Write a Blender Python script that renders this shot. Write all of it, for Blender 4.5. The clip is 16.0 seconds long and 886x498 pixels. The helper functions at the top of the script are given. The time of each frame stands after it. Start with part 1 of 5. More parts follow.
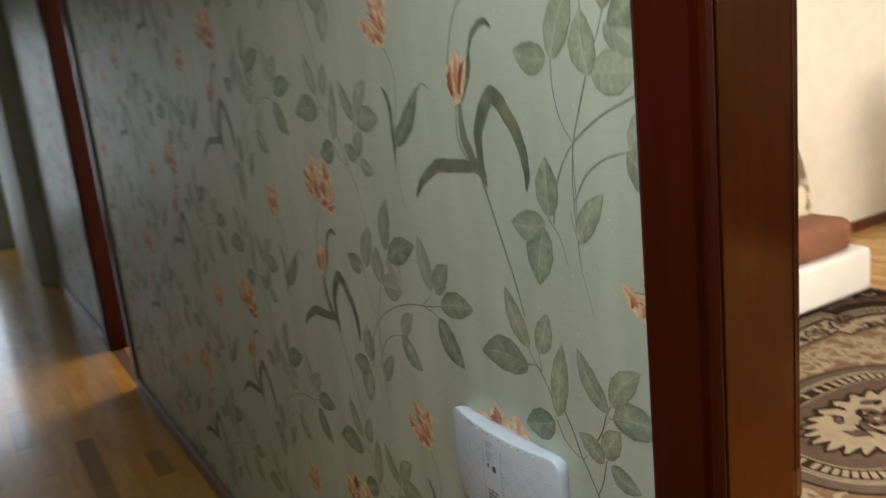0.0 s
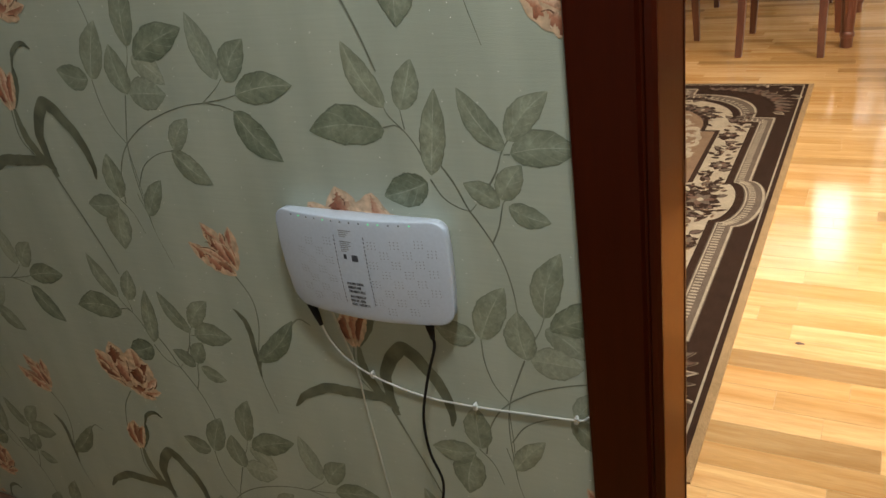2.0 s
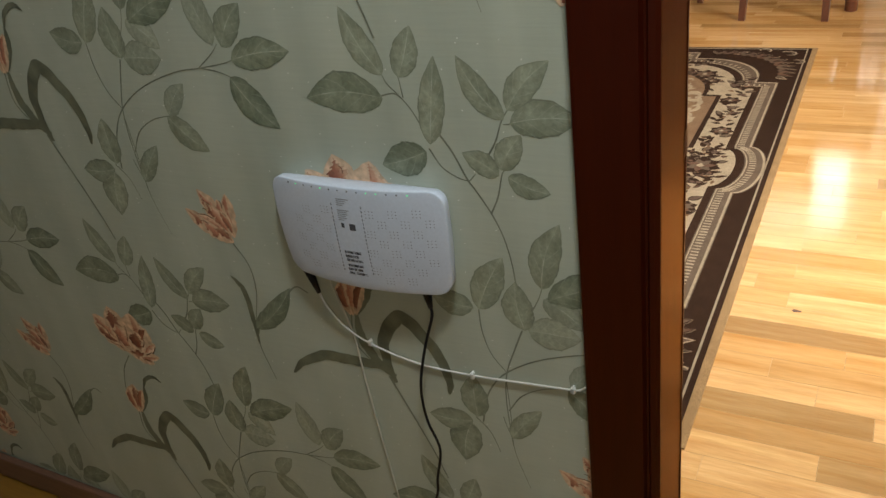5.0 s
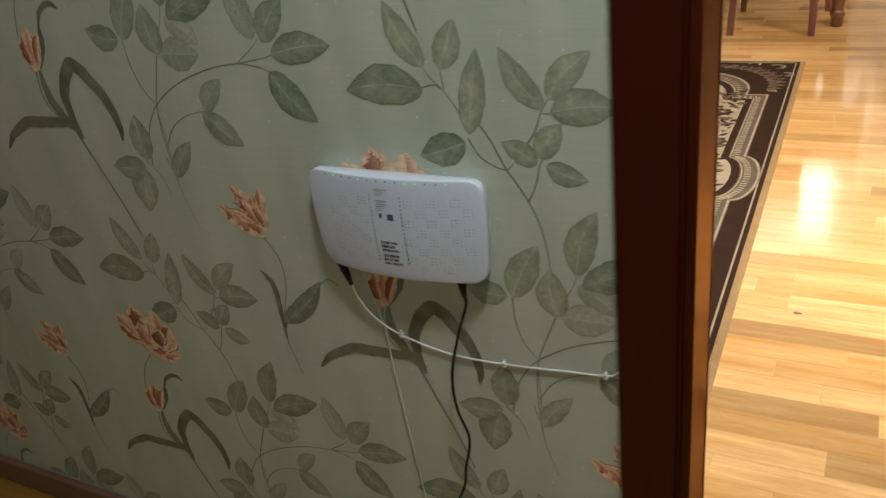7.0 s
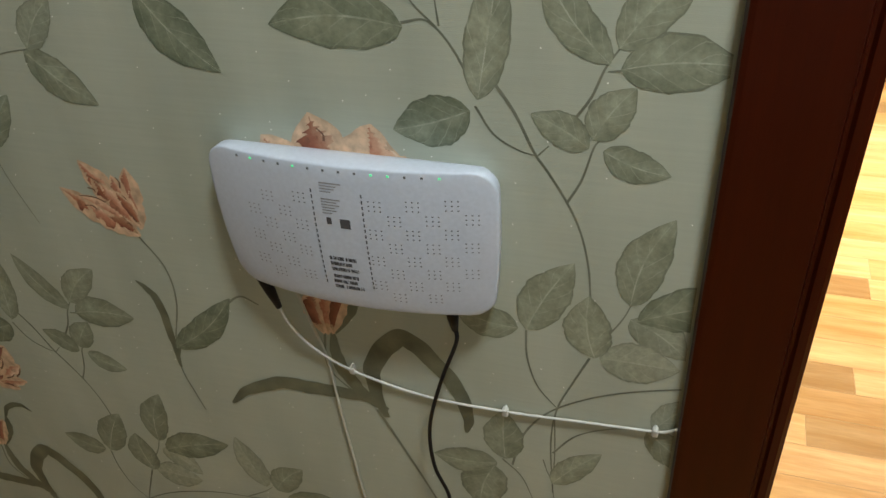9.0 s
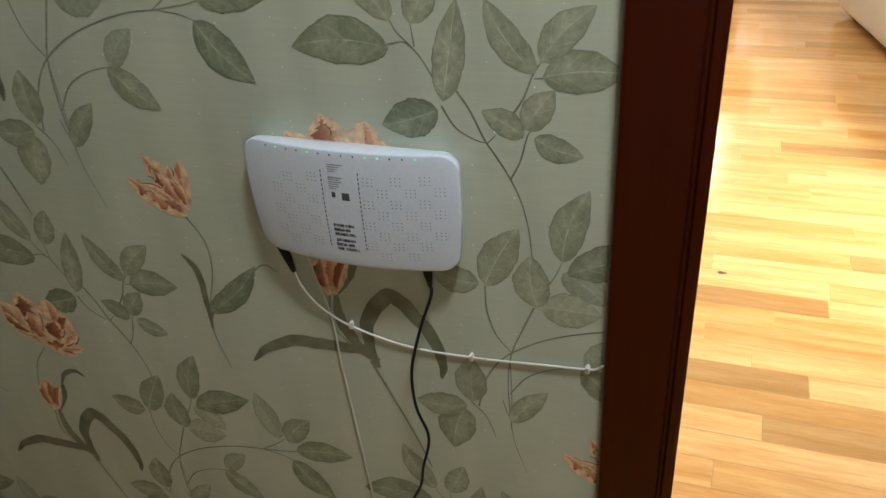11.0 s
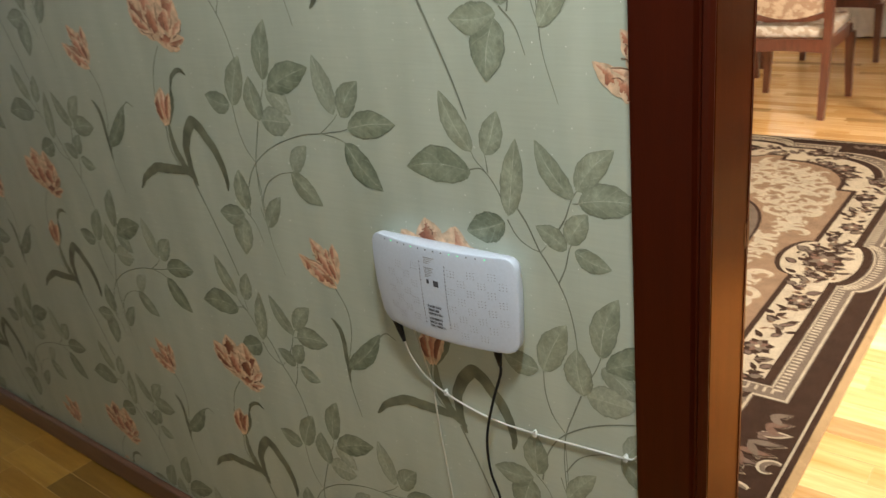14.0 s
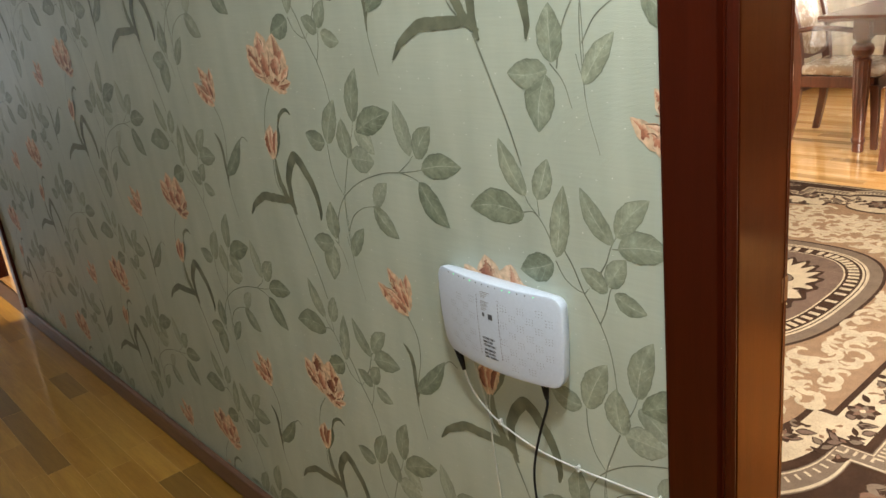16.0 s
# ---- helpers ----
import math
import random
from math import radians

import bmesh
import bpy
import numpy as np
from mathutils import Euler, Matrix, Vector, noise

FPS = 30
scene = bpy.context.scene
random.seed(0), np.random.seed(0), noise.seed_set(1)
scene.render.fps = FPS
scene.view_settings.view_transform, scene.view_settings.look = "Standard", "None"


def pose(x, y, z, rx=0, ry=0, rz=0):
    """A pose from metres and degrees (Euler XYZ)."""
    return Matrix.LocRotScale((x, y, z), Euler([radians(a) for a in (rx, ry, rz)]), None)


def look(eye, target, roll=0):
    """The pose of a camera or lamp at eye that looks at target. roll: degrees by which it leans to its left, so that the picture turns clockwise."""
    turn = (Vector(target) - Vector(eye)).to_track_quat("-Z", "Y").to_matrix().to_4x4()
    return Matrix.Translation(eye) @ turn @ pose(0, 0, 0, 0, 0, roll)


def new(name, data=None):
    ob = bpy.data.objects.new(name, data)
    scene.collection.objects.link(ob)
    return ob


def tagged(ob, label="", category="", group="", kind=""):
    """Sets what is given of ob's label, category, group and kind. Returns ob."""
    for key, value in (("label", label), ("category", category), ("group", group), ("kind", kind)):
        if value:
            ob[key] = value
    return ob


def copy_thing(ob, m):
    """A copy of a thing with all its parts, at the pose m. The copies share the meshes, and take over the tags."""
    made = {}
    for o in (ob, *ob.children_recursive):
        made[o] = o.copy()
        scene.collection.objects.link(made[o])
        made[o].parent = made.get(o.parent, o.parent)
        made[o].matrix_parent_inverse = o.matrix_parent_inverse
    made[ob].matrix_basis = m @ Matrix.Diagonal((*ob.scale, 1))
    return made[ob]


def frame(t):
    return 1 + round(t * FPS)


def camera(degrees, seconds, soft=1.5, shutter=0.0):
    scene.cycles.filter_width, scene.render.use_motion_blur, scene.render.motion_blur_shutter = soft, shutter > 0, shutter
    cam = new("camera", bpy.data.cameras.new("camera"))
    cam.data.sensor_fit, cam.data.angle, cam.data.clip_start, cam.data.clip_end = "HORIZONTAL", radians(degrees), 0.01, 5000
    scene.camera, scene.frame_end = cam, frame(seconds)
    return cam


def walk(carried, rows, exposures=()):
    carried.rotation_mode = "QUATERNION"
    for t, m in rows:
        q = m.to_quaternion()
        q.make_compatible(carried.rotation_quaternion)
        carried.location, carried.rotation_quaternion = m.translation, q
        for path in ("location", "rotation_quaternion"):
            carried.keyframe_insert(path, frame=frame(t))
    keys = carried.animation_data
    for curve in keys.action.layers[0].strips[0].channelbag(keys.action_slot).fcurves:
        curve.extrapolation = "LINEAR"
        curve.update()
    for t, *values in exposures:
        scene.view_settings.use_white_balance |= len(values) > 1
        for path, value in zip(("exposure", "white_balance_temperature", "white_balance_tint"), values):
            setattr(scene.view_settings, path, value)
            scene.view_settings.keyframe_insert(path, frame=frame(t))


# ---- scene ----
cam = camera(56.7, 16.0, soft=1.5, shutter=0.5)
PATH = [
    (0, (0.015, 0.01, 1.339), (1.002, 1.692, 0.893), -6.1),
    (0.2, (0.025, 0.093, 1.325), (1.124, 1.689, 0.832), -7.2),
    (0.3, (0.004, 0.128, 1.327), (1.190, 1.652, 0.806), -7.1),
    (0.5, (-0.006, 0.189, 1.296), (1.293, 1.587, 0.699), -6.6),
    (0.7, (-0.060, 0.219, 1.291), (1.334, 1.479, 0.607), -5.0),
    (1, (-0.074, 0.257, 1.251), (1.381, 1.379, 0.462), -6.0),
    (1.5, (-0.132, 0.297, 1.236), (1.394, 1.268, 0.382), -7.9),
    (2, (-0.143, 0.305, 1.235), (1.392, 1.23, 0.347), -8.6),
    (2.5, (-0.138, 0.299, 1.235), (1.383, 1.223, 0.323), -9.4),
    (3, (-0.143, 0.302, 1.232), (1.373, 1.226, 0.31), -9.2),
    (3.5, (-0.133, 0.312, 1.222), (1.367, 1.223, 0.263), -8.5),
    (4, (-0.133, 0.311, 1.23), (1.36, 1.222, 0.26), -8.4),
    (6.3, (-0.159, 0.306, 1.243), (1.338, 1.213, 0.276), -8.1),
    (6.5, (-0.179, 0.306, 1.234), (1.327, 1.224, 0.291), -8.3),
    (7, (-0.197, 0.349, 1.23), (1.336, 1.228, 0.293), -7.8),
    (7.5, (0.006, 0.531, 1.173), (1.546, 1.213, 0.094), -5.8),
    (8, (0.062, 0.568, 1.17), (1.585, 1.18, 0.027), -5.3),
    (8.5, (0.073, 0.581, 1.167), (1.588, 1.16, -0.003), -4.8),
    (9, (0.078, 0.59, 1.168), (1.586, 1.146, -0.022), -4.5),
    (9.2, (0.078, 0.594, 1.169), (1.58, 1.147, -0.03), -4.4),
    (11.3, (-0.164, 0.448, 1.222), (1.422, 1.101, 0.194), -4.5),
    (11.5, (-0.198, 0.422, 1.231), (1.392, 1.114, 0.235), -4.8),
    (12, (-0.254, 0.359, 1.247), (1.33, 1.163, 0.329), -6.0),
    (12.5, (-0.265, 0.334, 1.244), (1.305, 1.186, 0.345), -5.7),
    (13, (-0.258, 0.315, 1.248), (1.27, 1.267, 0.377), -6.1),
    (13.5, (-0.216, 0.271, 1.262), (1.254, 1.332, 0.417), -6.2),
    (14, (-0.173, 0.201, 1.271), (1.218, 1.403, 0.483), -6.9),
    (14.5, (-0.159, 0.133, 1.273), (1.135, 1.454, 0.51), -6.7),
    (15, (-0.153, 0.102, 1.277), (1.076, 1.489, 0.526), -6.7),
    (15.5, (-0.158, 0.086, 1.288), (1.059, 1.512, 0.591), -6.8),
    (16, (-0.159, 0.075, 1.285), (1.044, 1.528, 0.62), -6.8),
]
EXPOSURES = [(0.0, 0.12), (0.5, 0.26), (1.5, 0.10), (3.0, -0.02), (4.2, -0.04), (6.3, -0.02), (7.0, 0.04), (7.5, 0.05), (8.2, 0.25), (9.0, 0.34), (11.5, 0.32), (12.5, 0.28), (13.5, 0.4), (14.0, 0.66), (15.0, 0.92), (15.5, 0.96), (16.0, 0.90)]
walk(cam, [(t, look(eye, target, roll)) for t, eye, target, roll in PATH], EXPOSURES)

# ---------------------------------------------------------------- light
world = bpy.data.worlds.new("world")
scene.world = world
world.use_nodes = True
sky = world.node_tree.nodes.new("ShaderNodeTexSky")
sky.sky_type, sky.sun_disc = "NISHITA", False
sky.sun_elevation, sky.sun_rotation = radians(35), radians(200)
world.node_tree.links.new(sky.outputs[0], world.node_tree.nodes["Background"].inputs[0])
world.node_tree.nodes["Background"].inputs[1].default_value = 0.08


def window_light(name, eye, target, sx, sy, watts, colour):
    lamp = bpy.data.lights.new(name, "AREA")
    lamp.shape, lamp.size, lamp.size_y, lamp.energy, lamp.color = "RECTANGLE", sx, sy, watts, colour
    ob = new(name, lamp)
    ob.matrix_world = look(eye, target)
    return ob


LAMP_X, LAMP_Y = 0.11, 0.29
# daylight in the openings of the windows, and fill from two added ones
# weak fill for the papered wall, from a window added behind the camera
window_light("daylight_hall_side", (-1.34, -0.55, 1.62), (0, -0.55, 1.62), 1.1, 1.2, 5, (0.93, 0.97, 1.0))
window_light("daylight_hall_end", (-0.20, 9.04, 1.1), (-0.20, 0, 1.1), 0.85, 1.8, 11, (0.80, 0.90, 1.0))
window_light("daylight_room_far", (6.40, 1.475, 1.55), (0, 1.475, 1.55), 1.95, 1.5, 70, (1.0, 0.95, 0.88))
# added fill that brightens the floor and rug from an unseen side wall
window_light("daylight_room_side", (2.05, -1.76, 1.5), (2.3, 1.5, 0.7), 1.65, 1.45, 230, (1.0, 0.93, 0.83))
window_light("daylight_back_room", (3.06, 4.5, 1.5), (0, 4.5, 1.2), 1.4, 1.4, 62, (1.0, 0.90, 0.86))

# the hall's ceiling lamp
bulb = bpy.data.lights.new("hall_lamp_light", "AREA")
bulb.shape, bulb.size, bulb.energy, bulb.color = "DISK", 0.24, 21.5, (0.93, 0.985, 0.985)
new("hall_lamp_light", bulb).matrix_world = look((LAMP_X, LAMP_Y, 2.285), (LAMP_X, LAMP_Y, 0))


# ---------------------------------------------------------------- materials
def material(name):
    m = bpy.data.materials.new(name)
    m.use_nodes = True
    nt = m.node_tree
    return m, nt, nt.nodes["Principled BSDF"]


def node(nt, kind, **values):
    n = nt.nodes.new(kind)
    for key, value in values.items():
        n.inputs[key].default_value = value
    return n


def ramp(nt, fac, *stops):
    r = nt.nodes.new("ShaderNodeValToRGB")
    while len(r.color_ramp.elements) < len(stops):
        r.color_ramp.elements.new(0.5)
    for e, (at, colour) in zip(r.color_ramp.elements, stops):
        e.position, e.color = at, (*colour, 1)
    nt.links.new(fac, r.inputs[0])
    return r.outputs[0]


def mixed(nt, fac, a, b, how="MIX"):
    m = nt.nodes.new("ShaderNodeMixRGB")
    m.blend_type = how
    for sock, v in ((m.inputs[0], fac), (m.inputs[1], a), (m.inputs[2], b)):
        if isinstance(v, bpy.types.NodeSocket):
            nt.links.new(v, sock)
        else:
            sock.default_value = v if isinstance(v, float) else (*v, 1)
    return m.outputs[0]


def calc(nt, op, a, b=0.0):
    m = nt.nodes.new("ShaderNodeMath")
    m.operation = op
    for sock, v in ((m.inputs[0], a), (m.inputs[1], b)):
        if isinstance(v, bpy.types.NodeSocket):
            nt.links.new(v, sock)
        else:
            sock.default_value = v
    return m.outputs[0]


def coords(nt, scale=(1, 1, 1), which="Object"):
    t = nt.nodes.new("ShaderNodeTexCoord")
    m = nt.nodes.new("ShaderNodeMapping")
    m.inputs["Scale"].default_value = scale
    nt.links.new(t.outputs[which], m.inputs[0])
    return m.outputs[0]


def noisy(nt, vec, scale, detail=4.0, rough=0.5):
    n = node(nt, "ShaderNodeTexNoise", Scale=scale, Detail=detail, Roughness=rough)
    nt.links.new(vec, n.inputs["Vector"])
    return n.outputs[0]


def bumped(nt, p, height, strength, distance):
    b = node(nt, "ShaderNodeBump", Strength=strength, Distance=distance)
    nt.links.new(height, b.inputs["Height"])
    nt.links.new(b.outputs[0], p.inputs["Normal"])


def plain(name, colour, rough=0.5, metal=0.0, vary=0.12, scale=9.0, bump=0.0, bump_scale=200.0, coat=0.0, spec=0.5):
    """A surface with soft blotches of tone and a fine grain."""
    m, nt, p = material(name)
    vec = coords(nt)
    lo = tuple(c * (1 - vary) for c in colour)
    hi = tuple(min(1, c * (1 + vary)) for c in colour)
    c1 = ramp(nt, noisy(nt, vec, scale), (0.3, lo), (0.7, hi))
    c2 = ramp(nt, noisy(nt, vec, scale * 14), (0.3, (0.93,) * 3), (0.7, (1, 1, 1)))
    nt.links.new(mixed(nt, 1.0, c1, c2, "MULTIPLY"), p.inputs["Base Color"])
    rr = node(nt, "ShaderNodeMapRange")
    nt.links.new(noisy(nt, vec, scale * 4), rr.inputs[0])
    rr.inputs[3].default_value, rr.inputs[4].default_value = rough * 0.85, min(1, rough * 1.15)
    nt.links.new(rr.outputs[0], p.inputs["Roughness"])
    p.inputs["Metallic"].default_value = metal
    p.inputs["Coat Weight"].default_value = coat
    p.inputs["Coat Roughness"].default_value = 0.12
    p.inputs["Specular IOR Level"].default_value = spec
    if bump:
        bumped(nt, p, noisy(nt, vec, bump_scale), bump, 0.002)
    return m


def wood(name, dark, light, rough, axis=1, stretch=14.0, coat=0.0, per_piece=0.35, scale=5.0, spec=0.5, pale=None):
    """Grain along one axis; pieces differ in tone by Object Info's Random."""
    m, nt, p = material(name)
    t = nt.nodes.new("ShaderNodeTexCoord")
    info = nt.nodes.new("ShaderNodeObjectInfo")
    off = nt.nodes.new("ShaderNodeVectorMath")
    off.operation = "MULTIPLY_ADD"
    comb = nt.nodes.new("ShaderNodeCombineXYZ")
    for i in range(3):
        nt.links.new(info.outputs["Random"], comb.inputs[i])
    nt.links.new(comb.outputs[0], off.inputs[0])
    off.inputs[1].default_value = (37, 53, 71)
    nt.links.new(t.outputs["Object"], off.inputs[2])
    mp = nt.nodes.new("ShaderNodeMapping")
    mp.inputs["Scale"].default_value = tuple(1.0 if i == axis else stretch for i in range(3))
    nt.links.new(off.outputs[0], mp.inputs[0])
    grain = noisy(nt, mp.outputs[0], scale, 6, 0.6)
    fine = noisy(nt, mp.outputs[0], scale * 9, 3, 0.6)
    base = ramp(nt, grain, (0.28, dark), (0.72, light))
    base = mixed(nt, 1.0, base, ramp(nt, fine, (0.3, (0.86,) * 3), (0.65, (1, 1, 1))), "MULTIPLY")
    if per_piece:
        rnd = info.outputs["Random"]
        isl = nt.nodes.new("ShaderNodeNewGeometry").outputs["Random Per Island"]
        both = calc(nt, "FRACT", calc(nt, "ADD", rnd, calc(nt, "MULTIPLY", isl, 0.37)))
        tone = ramp(nt, both, (0.0, (1 - per_piece,) * 3), (0.25, (0.92, 0.86, 0.76)), (0.55, (1, 1, 1)), (1.0, pale or (1.12, 1.12, 1.12)))
        base = mixed(nt, 1.0, base, tone, "MULTIPLY")
    nt.links.new(base, p.inputs["Base Color"])
    p.inputs["Roughness"].default_value = rough
    p.inputs["Coat Weight"].default_value = coat
    p.inputs["Coat Roughness"].default_value = 0.10
    p.inputs["Specular IOR Level"].default_value = spec
    bumped(nt, p, fine, 0.06, 0.001)
    return m


def floor_glow_gloss(m, tint, rough):
    """Tints a wood's gloss amber, growing towards grazing angles; stands for the floor's glow."""
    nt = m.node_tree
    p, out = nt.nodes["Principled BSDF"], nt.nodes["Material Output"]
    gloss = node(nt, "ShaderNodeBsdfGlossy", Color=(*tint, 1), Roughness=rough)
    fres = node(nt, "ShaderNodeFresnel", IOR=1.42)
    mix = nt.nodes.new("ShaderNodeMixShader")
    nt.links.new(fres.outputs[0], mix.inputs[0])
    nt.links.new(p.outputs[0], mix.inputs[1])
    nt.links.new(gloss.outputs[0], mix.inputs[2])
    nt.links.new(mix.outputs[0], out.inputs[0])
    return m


def wallpaper_ground():
    """Pale sage vinyl paper, ribbed across, with a pearly sheen and glitter specks."""
    m, nt, p = material("wallpaper_ground")
    vec = coords(nt)
    c1 = ramp(nt, noisy(nt, coords(nt, (1, 3, 0.6)), 5, 4), (0.3, (0.375, 0.405, 0.325)), (0.7, (0.442, 0.475, 0.385)))
    c2 = ramp(nt, noisy(nt, coords(nt, (1, 3, 70)), 6, 3), (0.3, (0.95,) * 3), (0.7, (1.0,) * 3))
    base = mixed(nt, 1.0, c1, c2, "MULTIPLY")
    vor = node(nt, "ShaderNodeTexVoronoi", Scale=46.0)
    vor.voronoi_dimensions = "2D"
    axes, flat = nt.nodes.new("ShaderNodeSeparateXYZ"), nt.nodes.new("ShaderNodeCombineXYZ")
    nt.links.new(vec, axes.inputs[0])
    nt.links.new(axes.outputs[1], flat.inputs[0])
    nt.links.new(axes.outputs[2], flat.inputs[1])
    nt.links.new(flat.outputs[0], vor.inputs["Vector"])
    speck = calc(nt, "LESS_THAN", vor.outputs["Distance"], 0.024)
    keep = nt.nodes.new("ShaderNodeSeparateColor")
    nt.links.new(vor.outputs["Color"], keep.inputs[0])
    speck = calc(nt, "MULTIPLY", speck, calc(nt, "GREATER_THAN", keep.outputs[0], 0.74))
    base = mixed(nt, speck, base, (0.95, 0.95, 0.9))
    nt.links.new(base, p.inputs["Base Color"])
    p.inputs["Roughness"].default_value = 0.42
    p.inputs["Specular IOR Level"].default_value = 0.45
    wave = node(nt, "ShaderNodeTexWave", Scale=235.0, Distortion=5.0, Detail=3.0)
    wave.bands_direction = "Z"
    nt.links.new(vec, wave.inputs["Vector"])
    bumped(nt, p, wave.outputs[0], 0.16, 0.001)
    return m


def print_leaf(name, dark, light, vein):
    """Printed leaf: mottled green with a pale midrib and side veins along its own length."""
    m, nt, p = material(name)
    uv = nt.nodes.new("ShaderNodeUVMap")
    sep = nt.nodes.new("ShaderNodeSeparateXYZ")
    nt.links.new(uv.outputs[0], sep.inputs[0])
    u, v = sep.outputs[0], calc(nt, "ABSOLUTE", calc(nt, "SUBTRACT", sep.outputs[1], 0.5))
    vec = coords(nt)
    blot = noisy(nt, vec, 38, 5, 0.6)
    fine = noisy(nt, vec, 170, 4, 0.7)
    base = ramp(nt, calc(nt, "ADD", calc(nt, "MULTIPLY", blot, 0.9), calc(nt, "MULTIPLY", v, 0.35)), (0.34, light), (0.66, dark))
    base = mixed(nt, 1.0, base, ramp(nt, fine, (0.32, (0.80, 0.81, 0.78)), (0.68, (1.14, 1.14, 1.12))), "MULTIPLY")
    half = calc(nt, "GREATER_THAN", sep.outputs[1], 0.5)
    base = mixed(nt, calc(nt, "MULTIPLY", half, 0.5), base, mixed(nt, 1.0, base, (0.80, 0.82, 0.80), "MULTIPLY"))
    isl = nt.nodes.new("ShaderNodeNewGeometry").outputs["Random Per Island"]
    base = mixed(nt, 1.0, base, ramp(nt, isl, (0.0, (0.86, 0.88, 0.86)), (1.0, (1.12, 1.10, 1.08))), "MULTIPLY")
    edge = calc(nt, "GREATER_THAN", v, 0.455)
    base = mixed(nt, calc(nt, "MULTIPLY", edge, 0.45), base, tuple(c * 0.55 for c in dark))
    rib = calc(nt, "LESS_THAN", v, 0.016)
    saw = calc(nt, "FRACT", calc(nt, "SUBTRACT", calc(nt, "MULTIPLY", u, 5.0), calc(nt, "MULTIPLY", v, 3.4)))
    side = calc(nt, "LESS_THAN", saw, 0.07)
    veins = calc(nt, "MAXIMUM", rib, calc(nt, "MULTIPLY", side, 0.55))
    veins = calc(nt, "MULTIPLY", veins, calc(nt, "MULTIPLY", ramp(nt, noisy(nt, vec, 70, 3), (0.38, (0.15,) * 3), (0.62, (1.0,) * 3)), 0.75))
    base = mixed(nt, veins, base, vein)
    nt.links.new(base, p.inputs["Base Color"])
    p.inputs["Roughness"].default_value = 0.46
    bumped(nt, p, calc(nt, "ADD", veins, calc(nt, "MULTIPLY", fine, 0.5)), 0.45, 0.0010)
    return m


def print_petal():
    m, nt, p = material("print_petal")
    uv = nt.nodes.new("ShaderNodeUVMap")
    sep = nt.nodes.new("ShaderNodeSeparateXYZ")
    nt.links.new(uv.outputs[0], sep.inputs[0])
    v = calc(nt, "ABSOLUTE", calc(nt, "SUBTRACT", sep.outputs[1], 0.5))
    vec = coords(nt)
    streak = noisy(nt, vec, 110, 5, 0.7)
    f = calc(nt, "ADD", calc(nt, "MULTIPLY", streak, 0.42), calc(nt, "ADD", calc(nt, "MULTIPLY", sep.outputs[1], 0.50), calc(nt, "MULTIPLY", sep.outputs[0], 0.10)))
    base = ramp(nt, f, (0.26, (0.17, 0.050, 0.026)), (0.50, (0.46, 0.180, 0.100)), (0.72, (0.70, 0.47, 0.31)))
    isl = nt.nodes.new("ShaderNodeNewGeometry").outputs["Random Per Island"]
    base = mixed(nt, 1.0, base, ramp(nt, isl, (0.0, (0.50, 0.40, 0.36)), (0.5, (0.96, 0.94, 0.92)), (1.0, (1.18, 1.32, 1.45))), "MULTIPLY")
    foot = calc(nt, "LESS_THAN", calc(nt, "ADD", sep.outputs[0], calc(nt, "MULTIPLY", streak, 0.5)), 0.42)
    base = mixed(nt, calc(nt, "MULTIPLY", foot, 0.6), base, (0.62, 0.47, 0.28))
    rim = calc(nt, "GREATER_THAN", calc(nt, "ADD", v, calc(nt, "MULTIPLY", streak, 0.12)), 0.495)
    base = mixed(nt, calc(nt, "MULTIPLY", rim, 0.8), base, (0.74, 0.60, 0.43))
    dark = calc(nt, "LESS_THAN", noisy(nt, vec, 150, 2), 0.39)
    base = mixed(nt, calc(nt, "MULTIPLY", dark, 0.35), base, (0.15, 0.07, 0.04))
    nt.links.new(base, p.inputs["Base Color"])
    p.inputs["Roughness"].default_value = 0.5
    return m


def fabric(name, ground, figure, scale, film=0.0):
    """Damask: a woven figure on its ground, under a clear film where film is set."""
    m, nt, p = material(name)
    vec = coords(nt)
    n = noisy(nt, vec, scale, 2.5, 0.55)
    base = ramp(nt, n, (0.46, ground), (0.52, figure))
    base = mixed(nt, 1.0, base, ramp(nt, noisy(nt, vec, 300, 2), (0.3, (0.85,) * 3), (0.7, (1,) * 3)), "MULTIPLY")
    nt.links.new(base, p.inputs["Base Color"])
    p.inputs["Roughness"].default_value = 0.8
    p.inputs["Coat Weight"].default_value = film
    p.inputs["Coat Roughness"].default_value = 0.06
    bumped(nt, p, noisy(nt, vec, 24, 4), 0.5 if film else 0.15, 0.006)
    return m


def clear(name, tint=(1, 1, 1), alpha=0.2, rough=0.05):
    m, nt, p = material(name)
    p.inputs["Base Color"].default_value = (*tint, 1)
    p.inputs["Roughness"].default_value = rough
    p.inputs["Alpha"].default_value = alpha
    bumped(nt, p, noisy(nt, coords(nt), 30), 0.3, 0.004)
    return m


